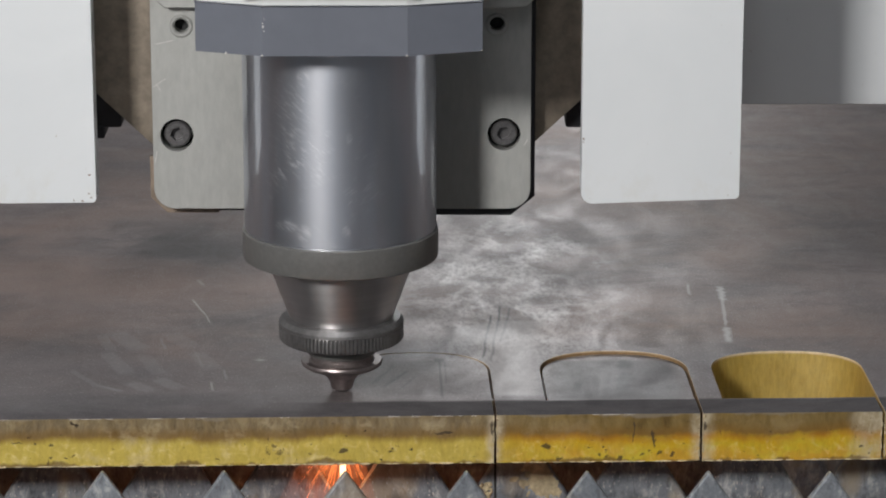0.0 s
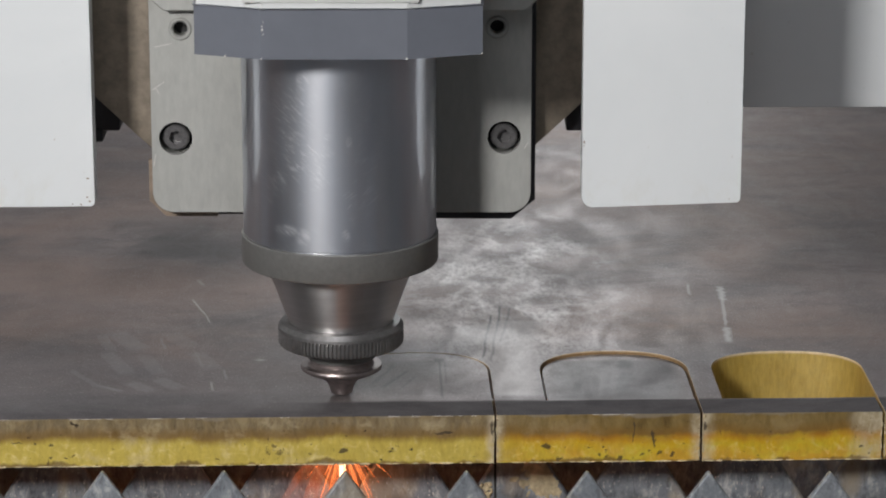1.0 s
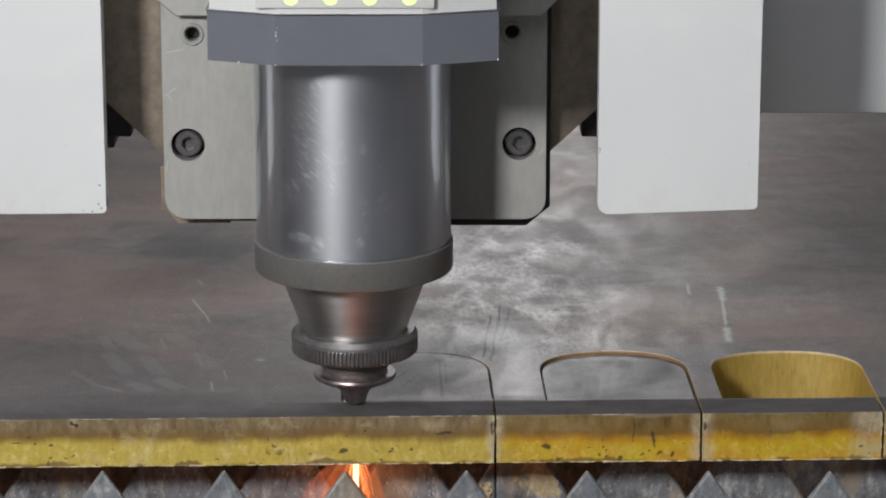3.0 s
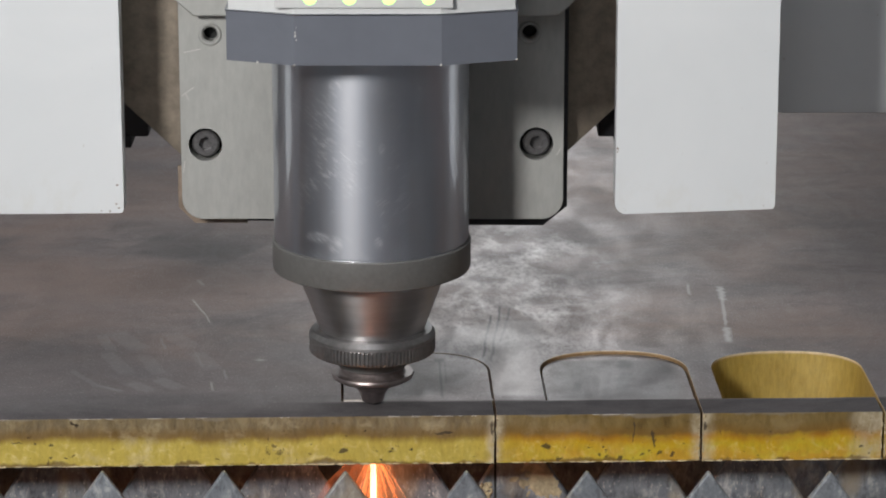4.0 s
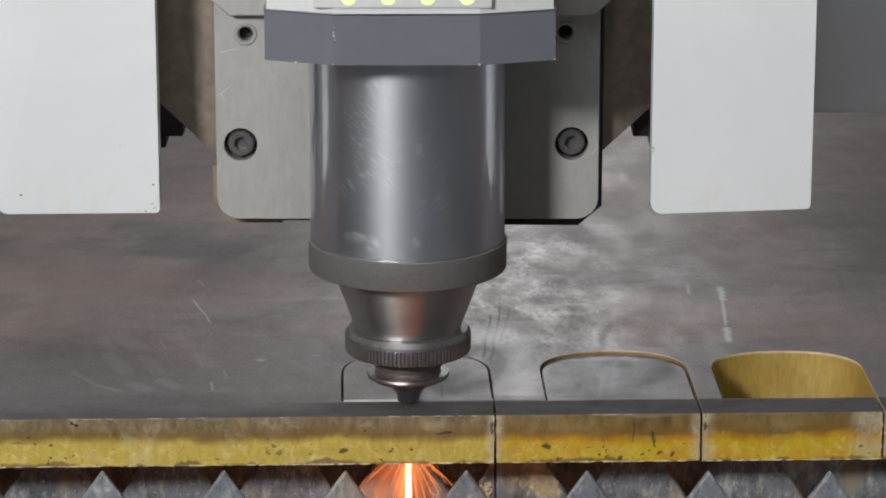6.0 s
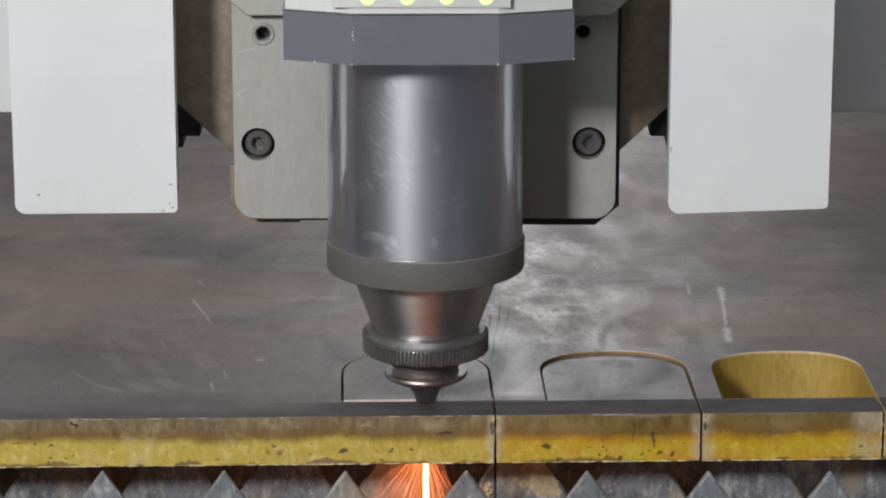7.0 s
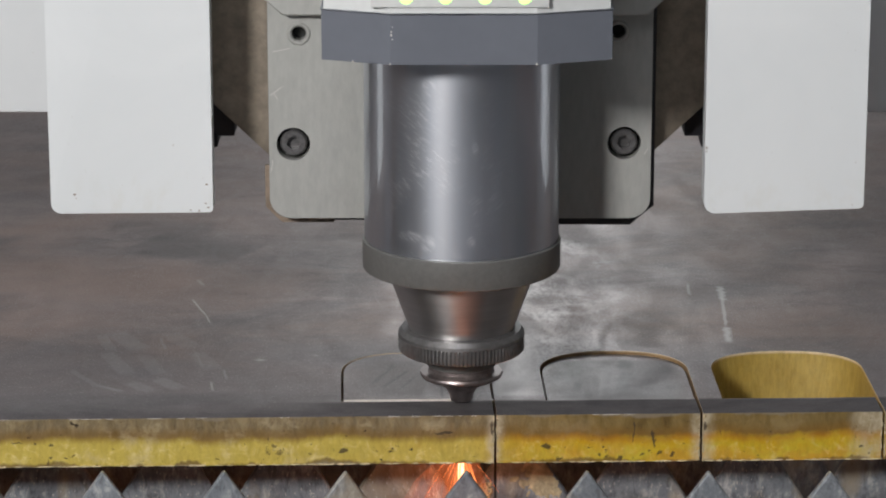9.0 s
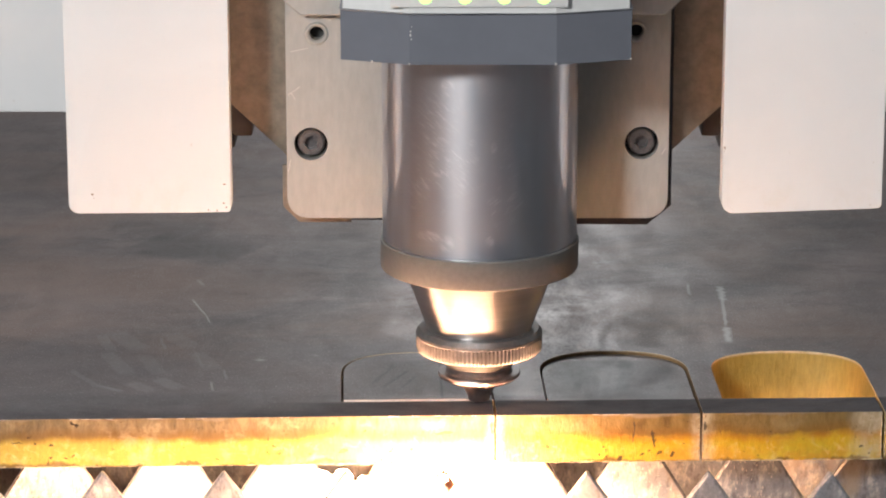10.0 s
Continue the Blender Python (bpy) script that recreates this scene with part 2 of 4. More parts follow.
def cut_face_material():
    n = Nodes("flame_cut_edge")
    z, x = n.axis(2), n.axis(0)
    wob = n.noise(70, 5, 0.68, 0.4, n.mapped((0.6, 0.6, 0.25)))
    wide = n.noise(18, 2, 0.5, 0.0, n.mapped((1, 0.3, 0.1), (0.4, 0, 0)))
    shift = n.math("ADD", n.math("MULTIPLY", n.math("SUBTRACT", wob, 0.5), 0.008), n.math("MULTIPLY", n.math("SUBTRACT", wide, 0.5), 0.006))
    hn = n.math("MULTIPLY_ADD", n.math("ADD", z, shift), 1 / 0.0196, 1.0)
    hue = n.noise(11, 2, 0.5, 0.0, n.mapped((1, 0.3, 0.1), (0.05, 0, 0)))
    orange = n.band(n.math("ADD", x, n.math("MULTIPLY", n.math("SUBTRACT", hue, 0.5), 0.16)), 0.005, 0.05)
    low = n.mix(orange, (0.68, 0.53, 0.115), n.mix(n.band(hn, 0.16, 0.42), (0.72, 0.42, 0.045), (0.74, 0.50, 0.012)))
    mott = n.noise(190, 5, 0.7, 0.8)
    low = n.mix(n.math("MULTIPLY", n.ramp(mott, [(0.38, 1), (0.58, 0)]), 0.4), low, n.mix(orange, (0.50, 0.37, 0.055), (0.52, 0.29, 0.012)))
    low = n.mix(n.math("MULTIPLY", n.ramp(mott, [(0.54, 0), (0.68, 1)]), 0.5), low, (0.92, 0.80, 0.42))
    # browner towards the upper cut zone
    up = n.mix(n.ramp(n.noise(120, 6, 0.74, 0.6, n.mapped((1, 1, 0.4))), [(0.32, 0), (0.64, 1)]), n.mix(orange, (0.10, 0.07, 0.04), (0.12, 0.075, 0.02)), n.mix(orange, (0.36, 0.285, 0.165), (0.30, 0.21, 0.08)))
    col = n.mix(n.band(hn, 0.52, 0.64), low, up)
    mid = n.math("MULTIPLY", n.band(hn, 0.42, 0.58), n.band(n.math("MULTIPLY", hn, -1.0), -0.86, -0.62))
    col = n.mix(n.math("MULTIPLY", mid, n.math("MULTIPLY_ADD", orange, 0.25, 0.62)), col, n.mix(mott, (0.14, 0.07, 0.015), (0.34, 0.19, 0.04)))
    lemon = n.noise(46, 5, 0.68, 0.3, n.mapped((1, 1, 1.2), (0.61, 0, 0.3)))
    col = n.mix(n.math("MULTIPLY", n.math("MULTIPLY", orange, n.ramp(lemon, [(0.46, 0), (0.62, 1)])), n.math("MULTIPLY", n.band(n.math("MULTIPLY", hn, -1.0), -0.66, -0.5), 0.75)), col, (0.70, 0.60, 0.05))
    pale = n.noise(34, 5, 0.7, 0.15, n.mapped((1, 1, 1.3), (0.11, 0, 0)))
    col = n.mix(n.math("MULTIPLY", n.ramp(pale, [(0.55, 0), (0.68, 1)]), n.math("MULTIPLY_ADD", orange, -0.3, 0.42)), col, (0.80, 0.68, 0.44))
    for k, w in ((0.0204, 0.0022), (0.1012, 0.0028), (0.1680, 0.0058)):
        d = n.math("ABSOLUTE", n.math("SUBTRACT", n.math("ADD", x, n.math("MULTIPLY", n.math("SUBTRACT", wob, 0.5), 0.008)), k))
        col = n.mix(n.math("MULTIPLY", n.band(n.math("MULTIPLY", d, -1.0), -2.2 * w, -0.4 * w), n.ramp(mott, [(0.35, 0.2), (0.6, 0.8)])), col, (0.66, 0.58, 0.42))
    stri = n.noise(460, 5, 0.7, 0.25, n.mapped((1, 1, 0.32), (0, 0, 0), (0, 0.55, 0)))
    col = n.mix(n.math("MULTIPLY", n.ramp(stri, [(0.35, 1), (0.58, 0)]), 0.22), col, (0.25, 0.15, 0.03))
    dot = n.noise(430, 3, 0.55, 0.1, n.mapped((0.7, 1, 1), (0.7, 0, 0.1)))
    col = n.mix(n.math("MULTIPLY", n.ramp(dot, [(0.66, 0), (0.70, 1)]), 0.8), col, (0.10, 0.06, 0.02))
    grad = n.math("MULTIPLY", orange, n.math("MULTIPLY", n.band(hn, 0.25, 0.6), n.band(n.math("MULTIPLY", hn, -1.0), -0.66, -0.5)))
    col = n.mix(n.math("MULTIPLY", grad, 0.6), col, (0.55, 0.22, 0.01))
    # slag pits and cracks
    pit = n.noise(190, 4, 0.6, 0.2, n.mapped((0.6, 1, 1), (0.3, 0, 0.2)))
    col = n.mix(n.ramp(pit, [(0.675, 0), (0.70, 1)]), col, (0.05, 0.035, 0.02))
    crack = n.noise(70, 5, 0.65, 1.0, n.mapped((2.2, 1, 0.6), (0.9, 0, 0)))
    col = n.mix(n.math("MULTIPLY", n.ramp(crack, [(0.675, 0), (0.70, 1)]), 0.7), col, (0.07, 0.045, 0.02))
    # single pits and cracks
    def blotch(px_, pz, rx_, rz_, lean=0.0):
        ax_ = n.math("SUBTRACT", x, px_ / 1000)
        az = n.math("SUBTRACT", z, pz / 1000)
        ax_ = n.math("ADD", n.math("MULTIPLY_ADD", az, lean, ax_), n.math("MULTIPLY", n.math("SUBTRACT", stri, 0.5), 0.0042))
        az = n.math("ADD", az, n.math("MULTIPLY", n.math("SUBTRACT", dot, 0.5), 0.0035))
        ax_, az = n.math("MULTIPLY", ax_, 1000 / rx_), n.math("MULTIPLY", az, 1000 / rz_)
        q = n.math("ADD", n.math("MULTIPLY", ax_, ax_), n.math("MULTIPLY", az, az))
        return n.band(n.math("MULTIPLY", q, -1.0), -1.3, -0.5)
    for px_, pz, rx_, rz_, lean in ((-38.6, -13.8, 1.7, 1.0, -0.8), (-165.6, -9.8, 2.0, 0.35, 0), (-158.6, -10.2, 0.7, 0.4, 0), (-152.5, -10.5, 0.8, 0.5, 0),
                                    (-152.7, -16.1, 0.5, 0.4, 0), (-146.8, -16.1, 0.9, 0.5, 0), (-12.4, -14.0, 0.8, 0.7, 0), (-26, -14.2, 0.5, 0.4, 0),
                                    (0.5, -7.0, 3.6, 0.4, -2.0), (19.4, -5.5, 0.9, 2.8, 0), (40.2, -12.8, 1.7, 1.1, 0), (74.5, -7.6, 0.38, 4.6, 0), (82.3, -10.0, 0.45, 4.0, 0.1),
                                    (84.8, -16.2, 0.9, 0.9, -0.6), (89.8, -16.7, 0.7, 1.1, -0.4), (69.5, -18.2, 1.0, 0.9, 0), (45.5, -18.0, 1.4, 0.5, 0), (61, -16.6, 0.5, 0.8, 0),
                                    (64, -15.2, 0.4, 0.6, 0), (78, -17, 0.4, 0.5, 0), (102.3, -5.4, 0.8, 1.6, 0), (164, -14.6, 0.7, 0.5, 0)):
        col = n.mix(n.math("MULTIPLY", blotch(px_, pz, rx_, rz_, lean), 0.82), col, (0.055, 0.04, 0.028))
    # brown tar at the foot of the face
    tar = n.noise(26, 5, 0.7, 0.2, n.mapped((1, 1, 0.2), (0.15, 0, 0)))
    foot = n.band(n.math("ADD", hn, n.math("MULTIPLY", n.ramp(tar, [(0.45, 0), (0.7, 1)]), -0.16)), 0.03, -0.03)
    col = n.mix(n.math("MULTIPLY", foot, 0.75), col, (0.16, 0.09, 0.035))
    # grey seam on the lower and upper arris
    rim = n.math("MAXIMUM", n.band(n.math("MULTIPLY", hn, -1.0), -0.03, 0.04), n.band(hn, 0.96, 1.02))
    col = n.mix(n.math("MULTIPLY", rim, 0.6), col, (0.30, 0.26, 0.20))
    n.bump(n.math("ADD", n.math("ADD", stri, n.math("MULTIPLY", mott, 0.8)), n.math("MULTIPLY", pit, -0.6)), 0.55, 0.0008)
    return n.out(col, n.math("MULTIPLY_ADD", mott, 0.25, 0.32), 0.35)


def brushed(n, amount, turn=0.25):
    """Fine turning marks round the axis: the gloss spreads up and down."""
    tan = n.t.nodes.new("ShaderNodeTangent")
    tan.direction_type, tan.axis = "RADIAL", "Z"
    n.link(tan.outputs[0], n.b.inputs["Tangent"])
    n.b.inputs["Anisotropic"].default_value = amount
    n.b.inputs["Anisotropic Rotation"].default_value = turn


def barrel_material():
    n = Nodes("polished_chrome")
    x, y, z = n.axis(0), n.axis(1), n.axis(2)
    wear = n.noise(36, 3, 0.6, 0.6, n.mapped((1, 1, 0.8), (0.2, 0.1, 0.05)))
    area = n.math("MULTIPLY", n.band(n.math("MULTIPLY", n.math("ABSOLUTE", n.math("ADD", x, 0.006)), -1.0), -0.026, -0.010),
                  n.band(n.math("MULTIPLY", n.math("ABSOLUTE", n.math("SUBTRACT", z, 0.096)), -1.0), -0.042, -0.022))
    lean = n.math("MULTIPLY", n.math("ABSOLUTE", n.math("ADD", x, 0.001)), 0.75)
    n2 = n.t.nodes.new("ShaderNodeCombineXYZ")
    n.link(n.math("MULTIPLY", x, 0.36), n2.inputs[0])
    n.link(n.math("SUBTRACT", z, lean), n2.inputs[2])
    scr = n.noise(620, 4, 0.65, 0.15, n2.outputs[0])
    w = n.math("MULTIPLY", n.math("MULTIPLY", n.ramp(wear, [(0.44, 0), (0.58, 1)]), n.ramp(scr, [(0.50, 0.04), (0.66, 0.55)])), area)
    # rubbed spots low on the barrel and one near the top
    for px_, pz, rx_, rz_, a in ((-19, 0.0755, 5, 2.2, 0.45), (-13, 0.0735, 3, 3.5, 0.4), (3.5, 0.0745, 1.8, 2.4, 0.55), (-12.5, 0.134, 2.6, 4.0, 0.4), (-3, 0.113, 1.6, 1.4, 0.35), (5, 0.111, 1.4, 2.4, 0.3)):
        ax_ = n.math("MULTIPLY", n.math("SUBTRACT", x, px_ / 1000), 1000 / rx_)
        az = n.math("MULTIPLY", n.math("SUBTRACT", z, pz), 1000 / rz_)
        q = n.math("ADD", n.math("MULTIPLY", ax_, ax_), n.math("MULTIPLY", az, az))
        spot = n.math("MULTIPLY", n.band(n.math("MULTIPLY", q, -1.0), -1.4, -0.2), n.ramp(scr, [(0.42, 0.1), (0.62, 1)]))
        w = n.math("MAXIMUM", w, n.math("MULTIPLY", spot, n.math("MULTIPLY", n.band(n.math("MULTIPLY", y, -1.0), 0.0, 0.01), a)))
    haze = n.noise(22, 3, 0.5, 0.4, n.mapped((1, 1, 0.35), (0.7, 0.2, 0.3)))
    band = n.noise(120, 3, 0.5, 0.0, n.mapped((1, 1, 0.01), (0.3, 0.2, 0)))
    ring = n.noise(700, 2, 0.5, 0.0, n.mapped((0.04, 0.04, 1)))
    c = n.mix(haze, (0.58, 0.61, 0.685), (0.70, 0.735, 0.80))
    c = n.mix(n.math("MULTIPLY", n.ramp(band, [(0.45, 0), (0.62, 1)]), 0.55), c, (0.6, 0.6, 0.62))
    c = n.mix(w, c, (0.82, 0.82, 0.82))
    r = n.math("ADD", 0.38, n.math("MULTIPLY_ADD", ring, 0.05, n.math("MULTIPLY", haze, 0.08)))
    brushed(n, 0.55)
    n.out(c, r, n.math("MULTIPLY_ADD", w, -0.75, 1.0))
    gloss = n.t.nodes.new("ShaderNodeBsdfGlossy")
    n.link(n.mix(0.5, c, (0.85, 0.86, 0.88)), gloss.inputs["Color"])
    gloss.inputs["Roughness"].default_value = 0.09
    both = n.t.nodes.new("ShaderNodeMixShader")
    n.link(n.math("MULTIPLY_ADD", w, -0.4, 0.42), both.inputs[0])
    n.link(n.b.outputs[0], both.inputs[1])
    n.link(gloss.outputs[0], both.inputs[2])
    n.link(both.outputs[0], n.t.nodes["Material Output"].inputs["Surface"])
    return n.m


def turned_metal(name, color, rough, amount):
    n = Nodes(name)
    ring = n.noise(900, 3, 0.6, 0.0, n.mapped((0.03, 0.03, 1)))
    stain = n.noise(60, 4, 0.6, 0.5, n.mapped((1, 1, 0.6)))
    c = n.mix(ring, tuple(0.85 * k for k in color), tuple(1.12 * k for k in color))
    c = n.mix(n.math("MULTIPLY", n.ramp(stain, [(0.5, 0), (0.7, 1)]), 0.35), c, tuple(0.6 * k for k in color))
    brushed(n, amount)
    return n.out(c, n.math("MULTIPLY_ADD", ring, 0.12, rough), 1.0)


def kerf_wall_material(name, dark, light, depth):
    n = Nodes(name)
    stri = n.noise(800, 5, 0.72, 0.2, n.mapped((1, 1, 0.12)))
    tone = n.noise(95, 6, 0.7, 0.4, n.mapped((1, 1, 1.1)))
    z = n.axis(2)
    c = n.mix(tone, dark, light)
    c = n.mix(n.math("MULTIPLY", n.ramp(stri, [(0.36, 1), (0.58, 0)]), 0.45), c, tuple(0.55 * k for k in dark))
    # pale band at the top: the rim's highlight painted into the colour
    c = n.mix(n.math("MULTIPLY", n.band(z, -depth, -0.15 * depth), 0.75), c, (0.85, 0.70, 0.5))
    rim = n.noise(330, 4, 0.7, 0.3)
    c = n.mix(n.math("MULTIPLY", n.ramp(rim, [(0.5, 0), (0.62, 1)]), 0.35), c, tuple(0.7 * k for k in light))
    n.bump(n.math("ADD", stri, n.math("MULTIPLY", rim, 0.7)), 0.6, 0.0006)
    return n.out(c, 0.45, 0.15)


def slat_material():
    n = Nodes("scorched_slat_steel")
    fine = n.noise(900, 4, 0.7)
    drip = n.noise(420, 5, 0.7, 0.3, n.mapped((1, 1, 0.40), (0.2, 0, 0), (0, 0.25, 0)))
    blot = n.noise(90, 5, 0.65, 0.5)
    info = n.t.nodes.new("ShaderNodeObjectInfo")
    c = n.mix(n.ramp(blot, [(0.35, 0), (0.65, 1)]), (0.19, 0.21, 0.235), (0.31, 0.335, 0.36))
    c = n.mix(n.math("MULTIPLY", n.ramp(fine, [(0.4, 0), (0.7, 1)]), 0.3), c, (0.42, 0.44, 0.46))
    # splashed rows carry pale runs and burnt patches, fresher ones stay clean
    used = n.math("MULTIPLY_ADD", info.outputs["Random"], 0.5, 0.5)
    c = n.mix(n.math("MULTIPLY", n.ramp(drip, [(0.36, 0.8), (0.48, 0)]), used), c, (0.11, 0.115, 0.13))
    c = n.mix(n.math("MULTIPLY", n.ramp(n.math("MULTIPLY_ADD", drip, 0.75, n.math("MULTIPLY", blot, 0.5)), [(0.66, 0), (0.78, 1)]), n.math("MULTIPLY", used, 0.75)), c, (0.68, 0.67, 0.65))
    burnt = n.noise(24, 4, 0.6, 0.4, n.mapped((1, 6, 0.8), (0.5, 0.3, 0)))
    c = n.mix(n.math("MULTIPLY", n.ramp(burnt, [(0.54, 0), (0.64, 1)]), n.math("MULTIPLY", used, 0.6)), c, (0.50, 0.38, 0.22))
    n.bump(n.math("ADD", drip, n.math("MULTIPLY", fine, 0.4)), 0.35, 0.0004)
    return n.out(c, n.math("MULTIPLY_ADD", blot, 0.2, 0.36), 0.4)


M = dict(
    wall=kerf_wall_material("kerf_wall", (0.36, 0.225, 0.035), (0.52, 0.38, 0.10), 0.0014),
    top=plate_top_material(), cut=cut_face_material(), barrel=barrel_material(),
    collar=simple("anodised_grey", (0.205, 0.203, 0.194), 0.45, 0.5, 0.10, 500),
    cone=turned_metal("turned_steel", (0.64, 0.625, 0.62), 0.30, 0.70),
    knurl=simple("dark_steel", (0.25, 0.242, 0.24), 0.42, 0.85, 0.2, 500),
    nozzle=simple("tarnished_copper", (0.31, 0.265, 0.255), 0.40, 0.85, 0.3, 350),
    tip=simple("blackened_nozzle", (0.50, 0.45, 0.44), 0.32, 1.0, 0.3, 350),
    cover=simple("blue_grey_paint", (0.132, 0.142, 0.166), 0.38, 0.0, 0.05, 90),
    white=enamel_material(),
    pale=simple("pale_housing", (0.62, 0.63, 0.62), 0.4, 0.0, 0.04, 350),
    bracket=simple("machined_aluminium", (0.43, 0.43, 0.405), 0.48, 0.45, 0.08, 420, 30, 0.06, (1, 1, 0.3)),
    scorch=kerf_wall_material("scorched_kerf", (0.24, 0.14, 0.06), (0.40, 0.27, 0.14), 0.0007),
    fresh=simple("fresh_cut_edge", (0.85, 0.80, 0.74), 0.4, 0.3, 0.15, 400),
    hole=simple("black_bore", (0.02, 0.02, 0.02), 0.5, 0.4, 0.2),
    bolt=simple("black_oxide_bolt", (0.16, 0.155, 0.155), 0.38, 0.6, 0.3, 600),
    beige=simple("stained_beige_plate", (0.24, 0.20, 0.155), 0.55, 0.1, 0.3, 160, 40),
    brown=simple("rusty_shim", (0.26, 0.2, 0.15), 0.6, 0.3, 0.3, 200, 60),
    black=simple("black_plastic", (0.02, 0.02, 0.024), 0.5, 0.0, 0.2),
    slat=slat_material(),
    spatter=simple("slag_spatter", (0.52, 0.43, 0.27), 0.7, 0.1, 0.4, 260, 90, 0.6),
    bead=simple("frozen_spatter", (0.55, 0.53, 0.50), 0.45, 0.4, 0.3, 300, 90, 0.3),
    # red-brown tint stands for the spark glow between the slats
    pit=simple("sooty_steel", (0.10, 0.07, 0.064), 0.8, 0.0, 0.4, 60, 10),
    chip=simple("bare_chip", (0.6, 0.58, 0.55), 0.5, 0.2, 0.1),
    hall=simple("hall_paint", (0.42, 0.43, 0.43), 0.8, 0.0, 0.1, 30, 2),
    concrete=simple("concrete", (0.56, 0.57, 0.59), 0.6, 0.0, 0.2, 40, 3),
    led=glow("green_led", (0.48, 1.0, 0.20), 2.4),
    spark=glow("spark_orange", (1.0, 0.24, 0.06), 2.6),
    hot=glow("spark_core", (1.0, 0.58, 0.32), 4.0),
    mist=mist_material(),
    flare=glow("burst_glow", (1.0, 0.52, 0.29), 80.0),
)

# ---- building helpers: sizes in millimetres ----


def mesh_of(name, bm, mats):
    bmesh.ops.recalc_face_normals(bm, faces=bm.faces)
    bmesh.ops.scale(bm, vec=(0.001, 0.001, 0.001), verts=bm.verts)
    data = bpy.data.meshes.new(name)
    bm.to_mesh(data)
    bm.free()
    for m in (mats if isinstance(mats, (list, tuple)) else [mats]):
        data.materials.append(m)
    return data


def smooth(data, degrees=35):
    data.polygons.foreach_set("use_smooth", [True] * len(data.polygons))
    data.set_sharp_from_angle(angle=radians(degrees))


def part(name, bm, mats, parent=None, label="", angle=35):
    data = mesh_of(name, bm, mats)
    smooth(data, angle)
    ob = new(name, data)
    if parent:
        ob.parent = parent
    if label:
        tagged(ob, label)
    return ob


def thing(name, label, category, group="", kind=""):
    return tagged(new(name), label, category, group, kind)


def lathe(profile, seg=72, closed=False):
    """Profile of (radius, z) turned about z."""
    bm = bmesh.new()
    rings = []
    for r, z in profile:
        rings.append([bm.verts.new((r * math.cos(2 * math.pi * i / seg), r * math.sin(2 * math.pi * i / seg), z)) for i in range(seg)])
    pairs = list(zip(rings, rings[1:])) + ([(rings[-1], rings[0])] if closed else [])
    for a, b in pairs:
        for i in range(seg):
            j = (i + 1) % seg
            bm.faces.new((a[i], a[j], b[j], b[i]))
    if not closed:
        for r in (rings[0], rings[-1]):
            bm.faces.new(r)
    return bm


def box(x0, x1, y0, y1, z0, z1, bevel=0.6, seg=2):
    bm = bmesh.new()
    bmesh.ops.create_cube(bm, size=1)
    for v in bm.verts:
        v.co = ((x0 + x1) / 2 + v.co.x * (x1 - x0), (y0 + y1) / 2 + v.co.y * (y1 - y0), (z0 + z1) / 2 + v.co.z * (z1 - z0))
    if bevel:
        bmesh.ops.bevel(bm, geom=bm.edges[:], offset=bevel, segments=seg, affect="EDGES", profile=0.5)
    return bm


def slab(outer, holes, lo, hi, axis="z", bevel=0.0, side=0):
    """A flat piece with an outline and openings through it, between lo and hi on an axis; side: the material of its rim."""
    bm = bmesh.new()

    def at(p, h):
        return (p[0], p[1], h) if axis == "z" else (p[0], h, p[1])
    loops = [outer, *holes]
    ends = []
    for h in (lo, hi):
        es, vs = [], []
        for loop in loops:
            v = [bm.verts.new(at(p, h)) for p in loop]
            vs.append(v)
            es += [bm.edges.new((v[i], v[(i + 1) % len(v)])) for i in range(len(v))]
        bmesh.ops.triangle_fill(bm, edges=es, use_beauty=True)
        ends.append(vs)
    for a, b in zip(*ends):
        for i in range(len(a)):
            j = (i + 1) % len(a)
            bm.faces.new((a[i], a[j], b[j], b[i])).material_index = side
    if bevel:
        rim = ends[1 if axis == "z" else 0][0]
        edges = [bm.edges.get((rim[i], rim[(i + 1) % len(rim)])) for i in range(len(rim))]
        bmesh.ops.bevel(bm, geom=edges, offset=bevel, segments=1, affect="EDGES", clamp_overlap=True)
    return bm


def circle(x, y, r, n=40):
    return [(x + r * math.cos(2 * math.pi * i / n), y + r * math.sin(2 * math.pi * i / n)) for i in range(n)]


def turned(bm, m):
    bmesh.ops.transform(bm, matrix=m, verts=bm.verts)
    return bm


def merge(*bms):
    """Joins the pieces of one part."""
    out = bms[0]
    for b in bms[1:]:
        tmp = bpy.data.meshes.new("tmp")
        b.to_mesh(tmp)
        b.free()
        out.from_mesh(tmp)
        bpy.data.meshes.remove(tmp)
    return out


# ---- hall and machine bed ----


def build_hall():
    # unseen room added for reflections; its floor is kept pale to brighten the barrel
    walls = (("wall_north", (-4100, 4100, 4000, 4120, -900, 3500)), ("wall_south", (-4100, 4100, -4120, -4000, -900, 3500)),
             ("wall_east", (4000, 4120, -4000, 4000, -900, 3500)), ("wall_west", (-4120, -4000, -4000, 4000, -900, 3500)))
    for name, b in walls:
        tagged(part(name, box(*b, bevel=0), M["hall"]), "plain grey painted workshop wall", "wall", kind="structure")
    tagged(part("floor", box(-4120, 4120, -4120, 4120, -1020, -900, 0), M["concrete"]), "pale grey sealed concrete workshop floor", "floor", kind="structure")
    tagged(part("ceiling", box(-4120, 4120, -4120, 4120, 3500, 3620, 0), M["hall"]), "pale workshop ceiling above the machine", "ceiling", kind="structure")


